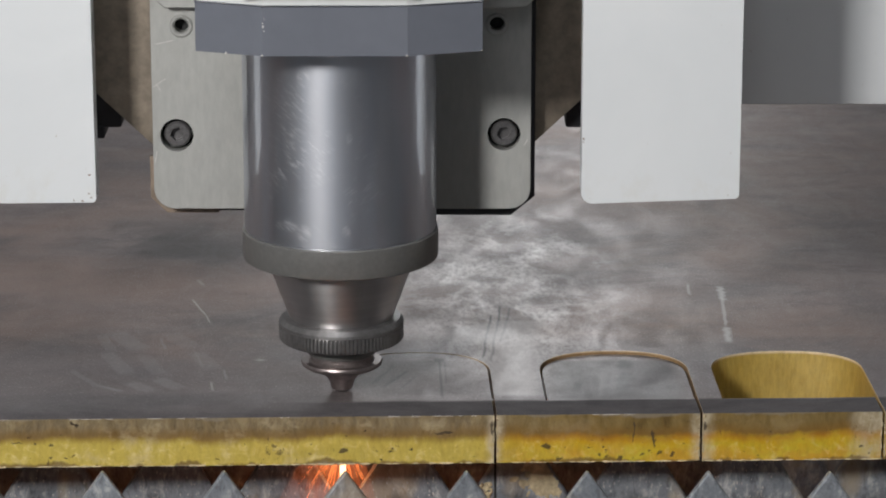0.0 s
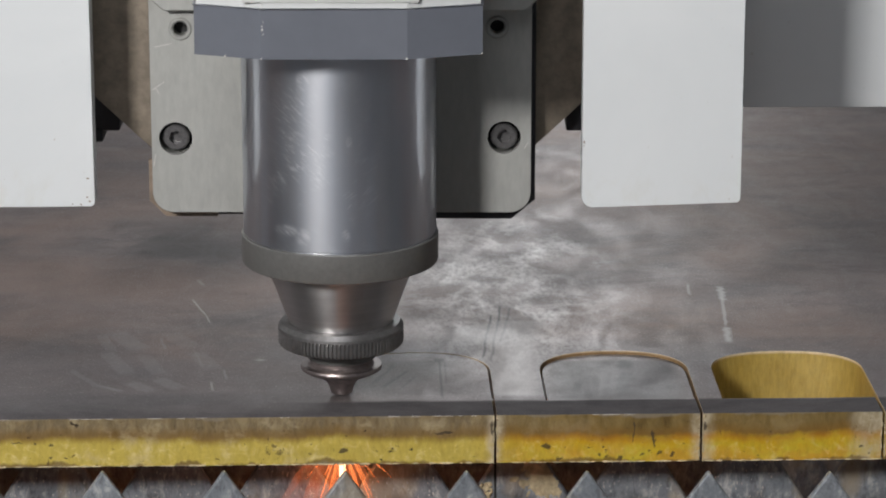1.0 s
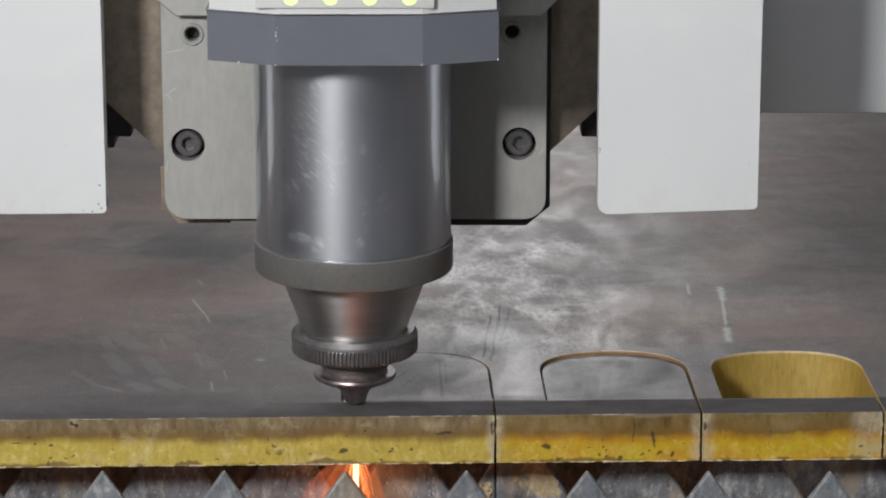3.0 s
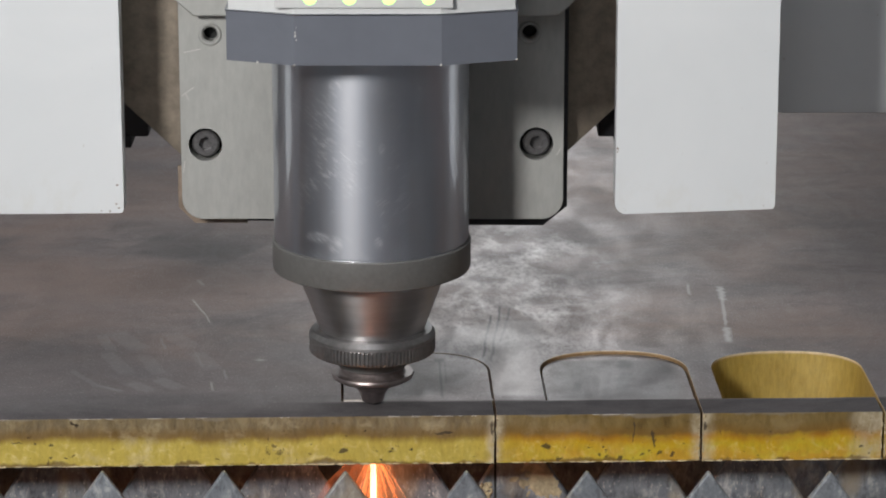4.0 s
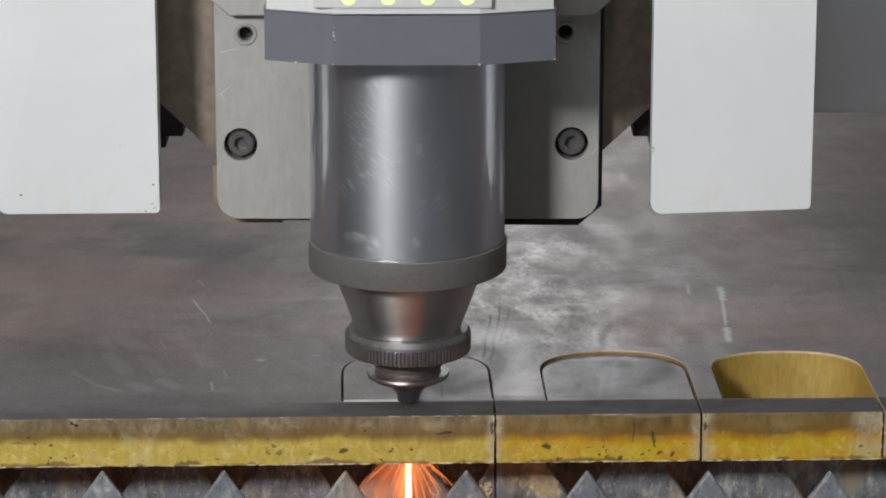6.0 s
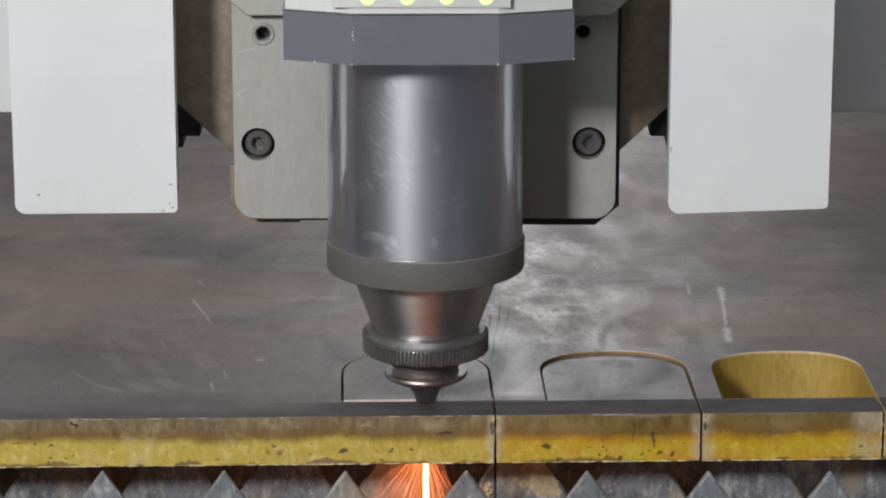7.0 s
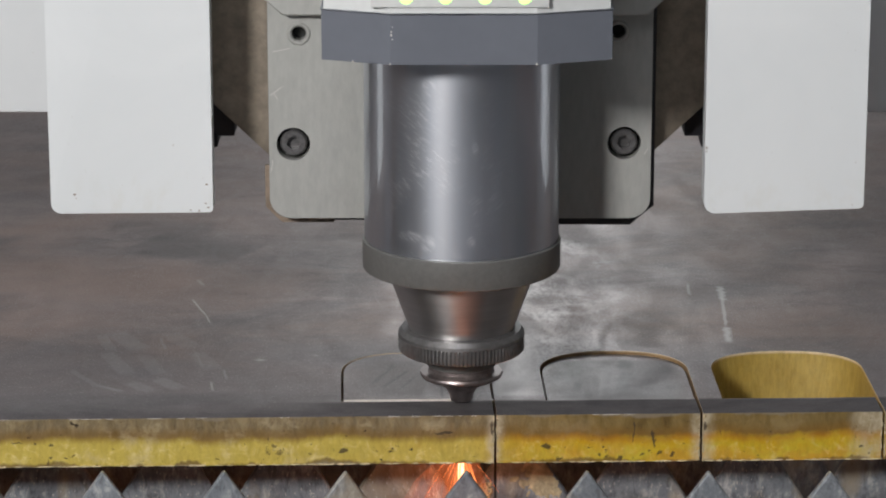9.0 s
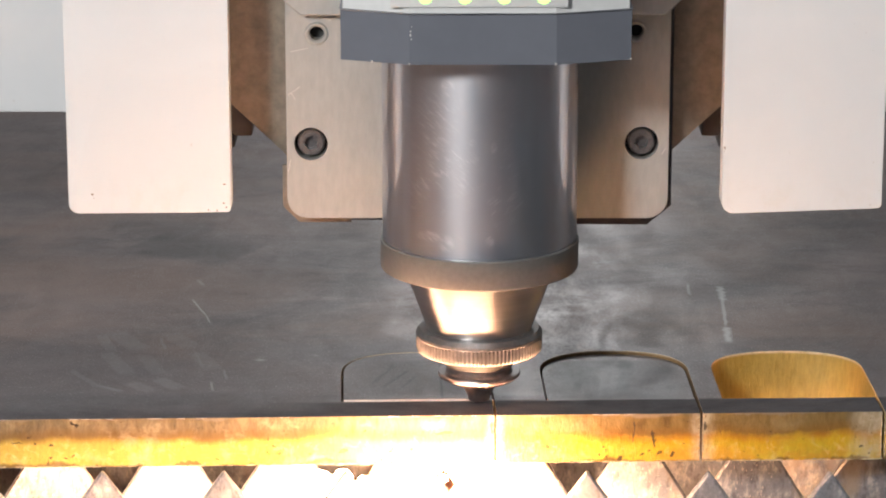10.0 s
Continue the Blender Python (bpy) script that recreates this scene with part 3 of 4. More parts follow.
def build_bed():
    bed = thing("cutting_bed", "sooty steel bed tinted red-brown for spark glow", "machine bed", kind="structure")
    part("tray", box(-1000, 1000, -420, 1500, -900, -880, 0), M["pit"], bed)
    part("front_wall", box(-1000, 1000, -440, -420, -880, -120, 1), M["pit"], bed)
    part("rear_wall", box(-1000, 1000, 1500, 1520, -880, -30, 1), M["pit"], bed)
    for x in (-1010, 1000):
        part("side_wall", box(x, x + 10, -440, 1520, -900, -60, 1), M["pit"], bed)


PITCH = 47.05


def slat_mesh(offset, rng, blunt, n=16):
    top, half, valley = -19.7, 20.5, -52.0
    pts = []
    for i in range(-n, n):
        c = offset + i * PITCH
        j = rng.uniform(-0.5, 0.5)
        pts += [(c - PITCH / 2, valley), (c - blunt + j * 0.3, top - rng.uniform(0, 0.4)), (c + blunt + j * 0.3, top - rng.uniform(0, 0.4))]
    pts += [(pts[-1][0] + half, valley), (pts[-1][0] + half, -140), (pts[0][0], -140)]
    return slab(pts, [], -1.5, 1.5, "y", 0.75)


def build_slats():
    rng = random.Random(4)
    for k in range(-8, 20):
        y = -23.0 + 46.5 * k
        off = 9.0 + (0 if k % 2 == 0 else -25.0)
        ob = part("support_slat", slat_mesh(off, rng, 0.5 if k < 1 else 3.4), M["slat"])
        ob.location = (0, y / 1000, 0)
        tagged(ob, "scorched grey steel slat with pointed teeth", "support slat", "slats under the plate")
    # slag crusted on one tooth
    crust = bmesh.new()
    for i in range(420):
        w = rng.uniform(0.1, 1.0)
        u = 1.0 - abs(rng.gauss(0, 0.42))
        if u < -0.25 or (u < 0.45 and rng.random() < 0.5):
            continue
        bmesh.ops.create_icosphere(crust, subdivisions=1, radius=1,
                                   matrix=Matrix.Translation((31.0 + u * (2.8 + 13.5 * w), 21.9, -20 - 25 * w))
                                   @ Matrix.Rotation(rng.uniform(0, 3), 4, "Y") @ Matrix.Diagonal((rng.uniform(0.7, 2.6), rng.uniform(0.15, 0.5), rng.uniform(0.5, 1.6), 1)))
    tagged(part("slag_crust", crust, M["spatter"]), "yellowish slag crusted on a slat tooth", "slag", kind="stuff")
    lump = bmesh.new()
    for i in range(26):
        bmesh.ops.create_icosphere(lump, subdivisions=1, radius=1,
                                   matrix=Matrix.Translation((17.4 + rng.gauss(0, 0.9), 21.2 + rng.uniform(-0.6, 0.6), -40 - rng.uniform(0, 9)))
                                   @ Matrix.Rotation(rng.uniform(0, 3), 4, "Y") @ Matrix.Diagonal((rng.uniform(0.5, 1.4), rng.uniform(0.4, 0.9), rng.uniform(0.6, 1.6), 1)))
    tagged(part("slag_lump", lump, M["spatter"]), "pale brown slag lump stuck on a slat edge", "slag")
    # splashes frozen on the row behind the edge of the plate
    for c in (-158.0, -110.7, -63.6, -16.6, 77.6, 124.6):
        drops = bmesh.new()
        for i in range(46):
            w = rng.uniform(0.25, 1.0)
            bmesh.ops.create_icosphere(drops, subdivisions=1, radius=1,
                                       matrix=Matrix.Translation((c + rng.uniform(-1, 1) * (3 + 15 * w), 21.95, -19.7 - 27 * w))
                                       @ Matrix.Diagonal((rng.uniform(0.15, 0.45), rng.uniform(0.1, 0.25), rng.uniform(0.2, 0.9), 1)))
        tagged(part("spatter_drops", drops, M["bead"]), "pale frozen spatter drops on a slat tooth", "spatter", "spatter on the slats", "stuff")
    groove = part("cut_groove", box(20.6, 21.5, 21.6, 22.4, -62, -24, 0.1, 1), M["hole"])
    tagged(groove, "black groove burnt into a slat by an earlier cut", "groove", kind="structure")


# ---- the steel plate ----
PLATE = pose(0, -0.0135, 0, 0, 0, 1.7)
BASE, SHOULDER, CROWN, KERF = 18.7, 56.0, 82.8, 1.05
ARCHES = ((-39.2, 20.4), (41.6, 101.0), (111.6, 172.4))


def arch(x0, x1, grow, lift=0.0):
    """The outline of an arched slug from its lower left corner over the crown to its lower right, widened by grow."""
    c, h = (x0 + x1) / 2, (x1 - x0) / 2 + grow
    pts = [(c - h, BASE - grow + lift)]
    for i in range(33):
        a = math.pi * (1 - i / 32)
        cx, sx = math.cos(a), math.sin(a)
        k = 2 / 2.3
        pts.append((c + h * math.copysign(abs(cx) ** k, cx), SHOULDER + (CROWN - (2.4 if x0 > 105 else 0) - SHOULDER + grow) * abs(sx) ** k))
    pts.append((c + h, BASE - grow + lift))
    return pts


def build_plate():
    plate = thing("steel_plate", "thick dark mill-scale steel plate with cut arches", "steel plate")
    plate.matrix_world = PLATE
    rng = random.Random(8)
    g = KERF / 2
    front = []
    x = -700.0
    for x0, x1 in ARCHES:
        right = x1 + g
        front += [(x, 0.0), (x1 - g, 0.0), (x1 - g, BASE - g)]
        loop = arch(x0, x1, g)
        front += loop[:-1]
        front += [(right, BASE)]
        x = right
    front += [(x, 0.0), (700, 0), (700, 1300), (-700, 1300)]
    # drop doubled points
    clean = []
    for p in front:
        if not clean or math.dist(p, clean[-1]) > 1e-4:
            clean.append(p)
    sheet = slab(clean, [], -19.6, 0, "z", 0.0, 1)
    for v in sheet.verts:
        if v.co.z < -19 and v.co.x > 105 and BASE + 2 < v.co.y < 100:
            v.co.y -= 3.0
    for f in sheet.faces:
        if f.material_index == 1 and f.calc_center_median().y > 0.01:
            f.material_index = 2 if f.calc_center_median().x > 105 else 3
    part("sheet", sheet, [M["top"], M["cut"], M["wall"], M["scorch"]], plate)
    # uncut metal in the line of the cut: it falls away as the beam passes
    plugs = []
    x0, x1 = ARCHES[0]
    n = 48
    w = (x1 - x0) / n
    for i in range(n):
        a = x0 + i * w
        plugs.append((a + w / 2, part("uncut_web", slab([(a, BASE - g), (a + w, BASE - g), (a + w, BASE + g + 1.7), (a, BASE + g + 1.7)], [], -19.6, 0, "z", 0, 1),
                                     [M["top"], M["cut"]], plate)))
    legs = []
    n = 12
    h = 15.5 / n
    for i in range(n):
        b = BASE - g + i * h
        legs.append((b + h / 2, part("uncut_web", slab([(x0 - g, b), (x0 + g, b), (x0 + g, b + h), (x0 - g, b + h)], [], -19.6, 0, "z", 0, 1),
                                     [M["top"], M["cut"]], plate)))
    beads = bmesh.new()
    for i in range(150):
        x = rng.uniform(-178, 178)
        if any(abs(x - b) < 1.5 for _, b in ARCHES):
            continue
        bmesh.ops.create_icosphere(beads, subdivisions=1, radius=1, matrix=Matrix.Translation((x, -0.05, -19.5))
                                   @ Matrix.Diagonal((rng.uniform(0.5, 2.4), rng.uniform(0.2, 0.4), rng.uniform(0.15, 0.5), 1)))
    tagged(part("dross_seam", beads, M["spatter"], plate), "brown dross beads along the lower edge", kind="stuff")
    drips = bmesh.new()
    for _, b in ARCHES:
        for i in range(22):
            bmesh.ops.create_icosphere(drips, subdivisions=1, radius=1, matrix=Matrix.Translation((b + rng.choice((-1, 1)) * rng.uniform(0.5, 0.9), -0.05, rng.uniform(-19.4, -0.6)))
                                       @ Matrix.Diagonal((rng.uniform(0.2, 0.5), rng.uniform(0.12, 0.25), rng.uniform(0.4, 1.6), 1)))
    tagged(part("kerf_dross", drips, M["spatter"], plate), "pale dross along the cut lines", kind="stuff")
    burr = bmesh.new()
    for i in range(46):
        x = rng.choice((rng.uniform(-176, -60), rng.uniform(56, 76), rng.uniform(-20, 18)))
        bmesh.ops.create_icosphere(burr, subdivisions=1, radius=1, matrix=Matrix.Translation((x, -0.02, -0.12))
                                   @ Matrix.Diagonal((rng.uniform(0.4, 2.6), 0.1, rng.uniform(0.05, 0.14), 1)))
    tagged(part("burr", burr, M["fresh"], plate), "bright burr flecks along the upper edge", kind="stuff")
    # slugs
    for k, drop in ((0, 0.0), (1, 1.3)):
        slug = part("arched_slug", slab(arch(*ARCHES[k], -g, 1.7 if k == 0 else 0.6), [], -19.6, -drop, "z", 0, 1), [M["top"], M["fresh"]])
        slug.matrix_world = PLATE
        if k == 1:
            shine = bmesh.new()
            for i in range(34):
                bmesh.ops.create_icosphere(shine, subdivisions=1, radius=1, matrix=Matrix.Translation((rng.choice((rng.uniform(72, 100), rng.uniform(78, 99))), BASE + 1.0 + rng.uniform(-0.3, 0.3), -drop + 0.1))
                                           @ Matrix.Diagonal((rng.uniform(0.4, 1.7), rng.uniform(0.3, 0.7), rng.uniform(0.15, 0.4), 1)))
            tagged(part("burr", shine, M["chip"], slug), "bright burr along the straight cut", kind="stuff")
        tagged(slug, "cut-out arched steel slug still lying in the plate", "steel slug", "cut slugs")
    return plate, plugs, legs


# ---- the cutting head; its space has the nozzle tip at the origin ----


def build_head():
    head = thing("laser_cutting_head", "chrome laser cutting head with grey cover and conical nozzle", "cutting head")
    part("nozzle", lathe([(0.9, 3), (1.2, 0), (3.6, 0), (4.3, 0.5), (4.9, 3.0), (6.2, 5.4), (8.8, 7.2), (9.4, 8.2), (9.0, 9.4), (6, 9.4)], 64), M["tip"], head, "dark tapered nozzle tip")
    part("nozzle_ring", lathe([(9.6, 8.0), (13.8, 9.3), (15.9, 10.6), (16.2, 11.6), (15.9, 12.3), (13.2, 12.4), (12.4, 13.2), (12.4, 18.0), (11, 18.4)], 80), M["nozzle"], head, "copper-toned nozzle seat")
    part("retaining_ring", lathe([(8, 14.6), (12.7, 14.8), (13.6, 15.4), (13.8, 19.2), (12, 21.4)], 64), M["collar"], head)
    seg = 384
    bm = bmesh.new()
    prof = [(18.5, 20.8, 0), (23.4, 20.9, 0), (24.3, 21.4, 1), (24.7, 22.0, 1), (24.7, 26.8, 1), (24.5, 27.2, 0), (24.8, 27.4, 0), (24.7, 28.6, 0), (23.4, 30.4, 0), (20.2, 30.8, 0)]
    rings = []
    for r, z, cut in prof:
        ring = []
        for i in range(seg):
            rr = r - (0.75 if cut and i % 4 in (2, 3) else 0)
            a = 2 * math.pi * i / seg
            ring.append(bm.verts.new((rr * math.cos(a), rr * math.sin(a), z)))
        rings.append(ring)
    for a, b in zip(rings, rings[1:]):
        for i in range(seg):
            bm.faces.new((a[i], a[(i + 1) % seg], b[(i + 1) % seg], b[i]))
    part("knurled_ring", bm, M["knurl"], head, "dark steel knurled ring", 25)
    part("cone", lathe([(18, 28.0), (19.9, 28.6), (20.3, 29.2), (20.5, 30.4), (29.4, 54.6), (29.4, 55.6), (25, 56)], 128), M["cone"], head, "turned steel cone")
    part("collar", lathe([(25, 55.2), (37.6, 55.2), (38.2, 55.5), (38.5, 56.2), (38.5, 66.6), (38.2, 66.9), (36, 67.0)], 128), M["collar"], head, "matt grey collar")
    part("barrel", lathe([(36, 66.2), (37.1, 66.8), (37.1, 67.4), (37.7, 67.8), (37.7, 150.0), (30, 152)], 160), M["barrel"], head, "scratched polished chrome barrel")
    f, s = -57.0, -47.5
    outline = [(-26.5, f), (27.2, f), (55.0, s), (55.0, 20), (-51.8, 20), (-51.8, s)]
    part("cover", slab(outline, [], 147.1, 166.0, "z", 0.5), M["cover"], head, "blue-grey painted cover", 10)
    inner = [(-26.3, f + 1.2), (27.0, f + 1.2), (54.2, s + 1.2), (54.2, 20), (-51.0, 20), (-51.0, s + 1.2)]
    top = part("top_housing", slab(inner, [], 166.0, 240.0, "z", 0.4), M["pale"], head, "white upper housing with a row of lights", 10)
    part("light_strip", box(-33.5, 31.5, f + 0.2, f + 3, 168.2, 178, 0.4), M["pale"], top)
    for i in range(4):
        led = lathe([(0.1, 0.6), (1.5, 0.6), (2.5, 0.0), (2.5, -1.5)], 24)
        turned(led, Matrix.Translation((-20.6 + i * 14.35, f + 0.1, 172.0)) @ Matrix.Rotation(radians(90), 4, "X"))
        part("indicator_light", led, M["led"], top, "glowing yellow-green indicator light")
    rng = random.Random(3)
    for x, y in ((-26.5, f), (27.0, f), (54.8, s), (-40.2, -52.3)):
        chip = bmesh.new()
        bmesh.ops.create_icosphere(chip, subdivisions=1, radius=rng.uniform(0.35, 0.6), matrix=Matrix.Translation((x, y, 147.3)))
        part("paint_chip", chip, M["chip"], head, "bright chip in the cover edge")
    for dz, r in ((0, 0.35), (1.6, 0.5), (2.9, 0.4), (4.6, 0.28)):
        scuff = bmesh.new()
        bmesh.ops.create_icosphere(scuff, subdivisions=1, radius=r, matrix=Matrix.Translation((-25.8 + rng.uniform(-0.3, 0.3), f + 0.05, 156.5 + dz)) @ Matrix.Diagonal((0.7, 0.4, 1.3, 1)))
        part("paint_scuff", scuff, M["chip"], head, "pale scuff on the cover")
    part("clamp_ring", lathe([(36, 144.4), (40.3, 144.5), (40.6, 145.0), (40.6, 147.3)], 96), M["cover"], head, "dark clamp ring under the cover")
    return head


def rounded(x0, x1, z0, z1, r, n=8):
    pts = []
    for cx, cz, a0 in ((x0 + r, z0 + r, 180), (x1 - r, z0 + r, 270)):
        pts += [(cx + r * math.cos(radians(a0 + 90 * i / n)), cz + r * math.sin(radians(a0 + 90 * i / n))) for i in range(n + 1)]
    return pts + [(x1, z1), (x0, z1)]


def socket_bolt(x, y, z):
    hexa = [(2.9 * math.cos(radians(60 * i + 15)), 2.9 * math.sin(radians(60 * i + 15))) for i in range(6)]
    bm = turned(lathe([(5.3, 6), (5.3, 0.7), (4.6, 0), (3.3, 0), (3.3, 6)], 48, closed=True), Matrix.Rotation(radians(-90), 4, "X"))
    core = slab(circle(0, 0, 3.35, 40), [hexa], 0.12, 6, "y")
    floor = slab(circle(0, 0, 4.6, 24), [], 3.2, 5.8, "y")
    return turned(merge(bm, core, floor), Matrix.Translation((x, y, z)))


def build_bracket():
    br = thing("mounting_bracket", "machined grey aluminium bracket with recessed socket bolts", "bracket")
    y = 36.5
    bolts = ((-66.7, 94.9), (64.8, 95.3))
    bores = ((-64.0, 139.6), (61.8, 140.4))
    outer = rounded(-76.4, 75.6, 64.4, 152.0, 8.5)
    part("plate", slab(outer, [circle(*b, 6.7) for b in bolts] + [circle(*b, 3.0) for b in bores], y, y + 9, "y", 0.5), M["bracket"], br)
    for b in bolts:
        part("counterbore", slab(circle(*b, 7.5, 32), [], y + 8.5, y + 9.6, "y"), M["hole"], br)
        part("socket_bolt", socket_bolt(b[0], y + 1.8, b[1]), M["bolt"], br, "black socket-head bolt")
    for b in bores:
        part("bore", slab(circle(*b, 3.6, 32), [], y + 7, y + 9.4, "y"), M["hole"], br)
        part("bore_rim", turned(lathe([(2.8, 1.5), (2.8, 0.2), (3.5, -0.7), (4.1, -0.7), (4.9, 0.3), (4.9, 1.5)], 48, True), Matrix.Translation((b[0], y, b[1])) @ Matrix.Rotation(radians(-90), 4, "X")), M["bracket"], br, "raised rim round a bore")
    for x, z, a, l in ((-73.2, 116.5, 35, 6), (-73.6, 114.5, -60, 3), (-71, 133, 12, 7), (-75.3, 86, 80, 5), (73.6, 92, 60, 3)):
        line = turned(box(-l / 2, l / 2, -0.05, 0.2, -0.14, 0.14, 0.04, 1), Matrix.Translation((x, y, z)) @ Matrix.Rotation(radians(-a), 4, "Y"))
        part("scratch", line, M["chip"], br, "bright scratch in the bracket face")
    part("shim", slab([(-78.6, 72), (-78.6, 67), (-72, 60.4), (-51, 60.4), (-51, 70), (-76.0, 84), (-78.6, 84)], [], y + 9.2, y + 11, "y"), M["brown"], br, "rust-brown shim")
    part("backing_plate", slab([(-51, 61.2), (22, 61.2), (22, 59.4), (68, 59.2), (77.6, 67.3), (77.6, 150), (-76.8, 150), (-76.8, 74), (-72, 69), (-51, 69)], [], y + 9.3, y + 12.6, "y", 0.4), M["black"], br)
    up = [(-70, 148.0), (73, 148.0), (80, 155), (80, 240), (-79, 240), (-79, 156)]
    part("upper_block", slab(up, [], y - 6.0, y + 9, "y", 0.5), M["bracket"], br)
    return br


def build_gusset():
    g = thing("carriage_plate", "stained beige steel carriage plate behind the bracket", "carriage plate")
    part("plate", slab([(-97.9, 107.1), (-77.0, 87), (75.6, 87), (95.5, 105.9), (125, 133), (125, 240), (-125, 240), (-125, 133)], [], 50, 58, "y", 0.6), M["beige"], g)
    return g


def build_rail_block():
    g = thing("linear_rail_block", "black rail blocks behind the carriage plate", "rail block")
    for s in (-1, 1):
        c = -0.5
        xs = sorted((c + s * 91, c + s * 135))
        part("block", box(*xs, 62, 85, 92.0, 240, 1.0), M["black"], g)
        xs = sorted((c + s * 98, c + s * 135))
        part("step", box(*xs, 61, 84, 87.6, 93.0, 0.8), M["black"], g)
    return g


def build_guard(x0, x1, lean, label, chips, left=5.0, right=2.2):
    """A folded enamelled shell: lower corners rounded in the face, front edges eased; chips: x, z, radius."""
    g = thing("guard_cover", label, "guard cover", "white guards beside the head")
    pts = []
    for cx, r, a0 in ((x0 + left, left, 180), (x1 - right, right, 270)):
        lift = lean * (cx - x0) / (x1 - x0)
        pts += [(cx + r * math.cos(radians(a0 + 11.25 * i)), 72.2 + lift + r + r * math.sin(radians(a0 + 11.25 * i))) for i in range(9)]
    pts += [(x1, 300), (x0, 300)]
    bm = slab(pts, [], 14, 25, "y")
    front = [e for e in bm.edges if all(abs(v.co.y - 14) < 1e-6 for v in e.verts) and len(e.link_faces) == 2 and abs(e.calc_face_angle(0)) > 1.0]
    bmesh.ops.bevel(bm, geom=front, offset=1.4, segments=3, affect="EDGES", profile=0.5, clamp_overlap=True)
    part("shell", bm, M["white"], g, angle=50)
    rng = random.Random(int(x0))
    for x, z, r in chips:
        chip = bmesh.new()
        bmesh.ops.create_icosphere(chip, subdivisions=2, radius=r, matrix=Matrix.Translation((x, 14.1, z)) @ Matrix.Diagonal((rng.uniform(0.8, 1.5), 0.35, rng.uniform(0.7, 1.2), 1)))
        for v in chip.verts:
            v.co += Vector((rng.uniform(-0.2, 0.2), 0, rng.uniform(-0.2, 0.2))) * r
        part("paint_chip", chip, M["brown"], g, "small brown paint chip")
    return g


def build_rear_panel():
    g = thing("gantry_cover", "white sheet-metal gantry cover behind the head", "gantry cover")
    part("sheet", box(-420, 420, 127, 133, 87.0, 420, 1.0), M["white"], g)
    part("hem", box(-420, 420, 133, 152, 87.2, 90.0, 0.8), M["white"], g, "folded lower hem")
    return g


# ---- sparks ----


def arcs(rng, n, tilt, reach, width, x=0.0, lean=0.0, fall=0.012):
    """Thin curved spark trails thrown out from a point and bending down; tilt: the widest angle from straight down."""
    verts, faces = [], []
    for i in range(n):
        a, b = tilt * rng.uniform(-1, 1) + lean, rng.uniform(-0.5, 0.5)
        way = Vector((math.sin(a) * math.cos(b), math.sin(b) * 0.7, -math.cos(a))).normalized()
        s0 = rng.uniform(0, reach * 0.5) * rng.random()
        s1 = s0 + rng.uniform(0.25, 0.8) * reach
        w = width * rng.uniform(0.4, 1.0)
        first = len(verts)
        steps = 5
        for k in range(steps + 1):
            q = s0 + (s1 - s0) * k / steps
            p = way * q + Vector((x, 0, -fall * q * q))
            r = w * (0.15 + math.sin(math.pi * (0.12 + 0.8 * k / steps)))
            verts += [p + Vector((r, 0, 0)), p + Vector((-0.5 * r, 0.87 * r, 0)), p + Vector((-0.5 * r, -0.87 * r, 0))]
        for k in range(steps):
            for c in range(3):
                d = (c + 1) % 3
                faces.append([first + 3 * k + c, first + 3 * k + d, first + 3 * k + 3 + d, first + 3 * k + 3 + c])
    bm = bmesh.new()
    vs = [bm.verts.new(v) for v in verts]
    for f in faces:
        bm.faces.new([vs[k] for k in f])
    return bm


def lumps(rng, n, xs, ys, zs, size=1.0):
    """A ragged cloud of glowing lumps, for burning metal and for added light."""
    bm = bmesh.new()
    for i in range(n):
        m = (Matrix.Translation((rng.uniform(*xs), rng.uniform(*ys), rng.uniform(*zs)))
             @ Matrix.Diagonal((size * rng.uniform(4, 9), size * rng.uniform(2.5, 5), size * rng.uniform(3, 7), 1)))
        bmesh.ops.create_icosphere(bm, subdivisions=2, radius=1, matrix=m)
    return bm


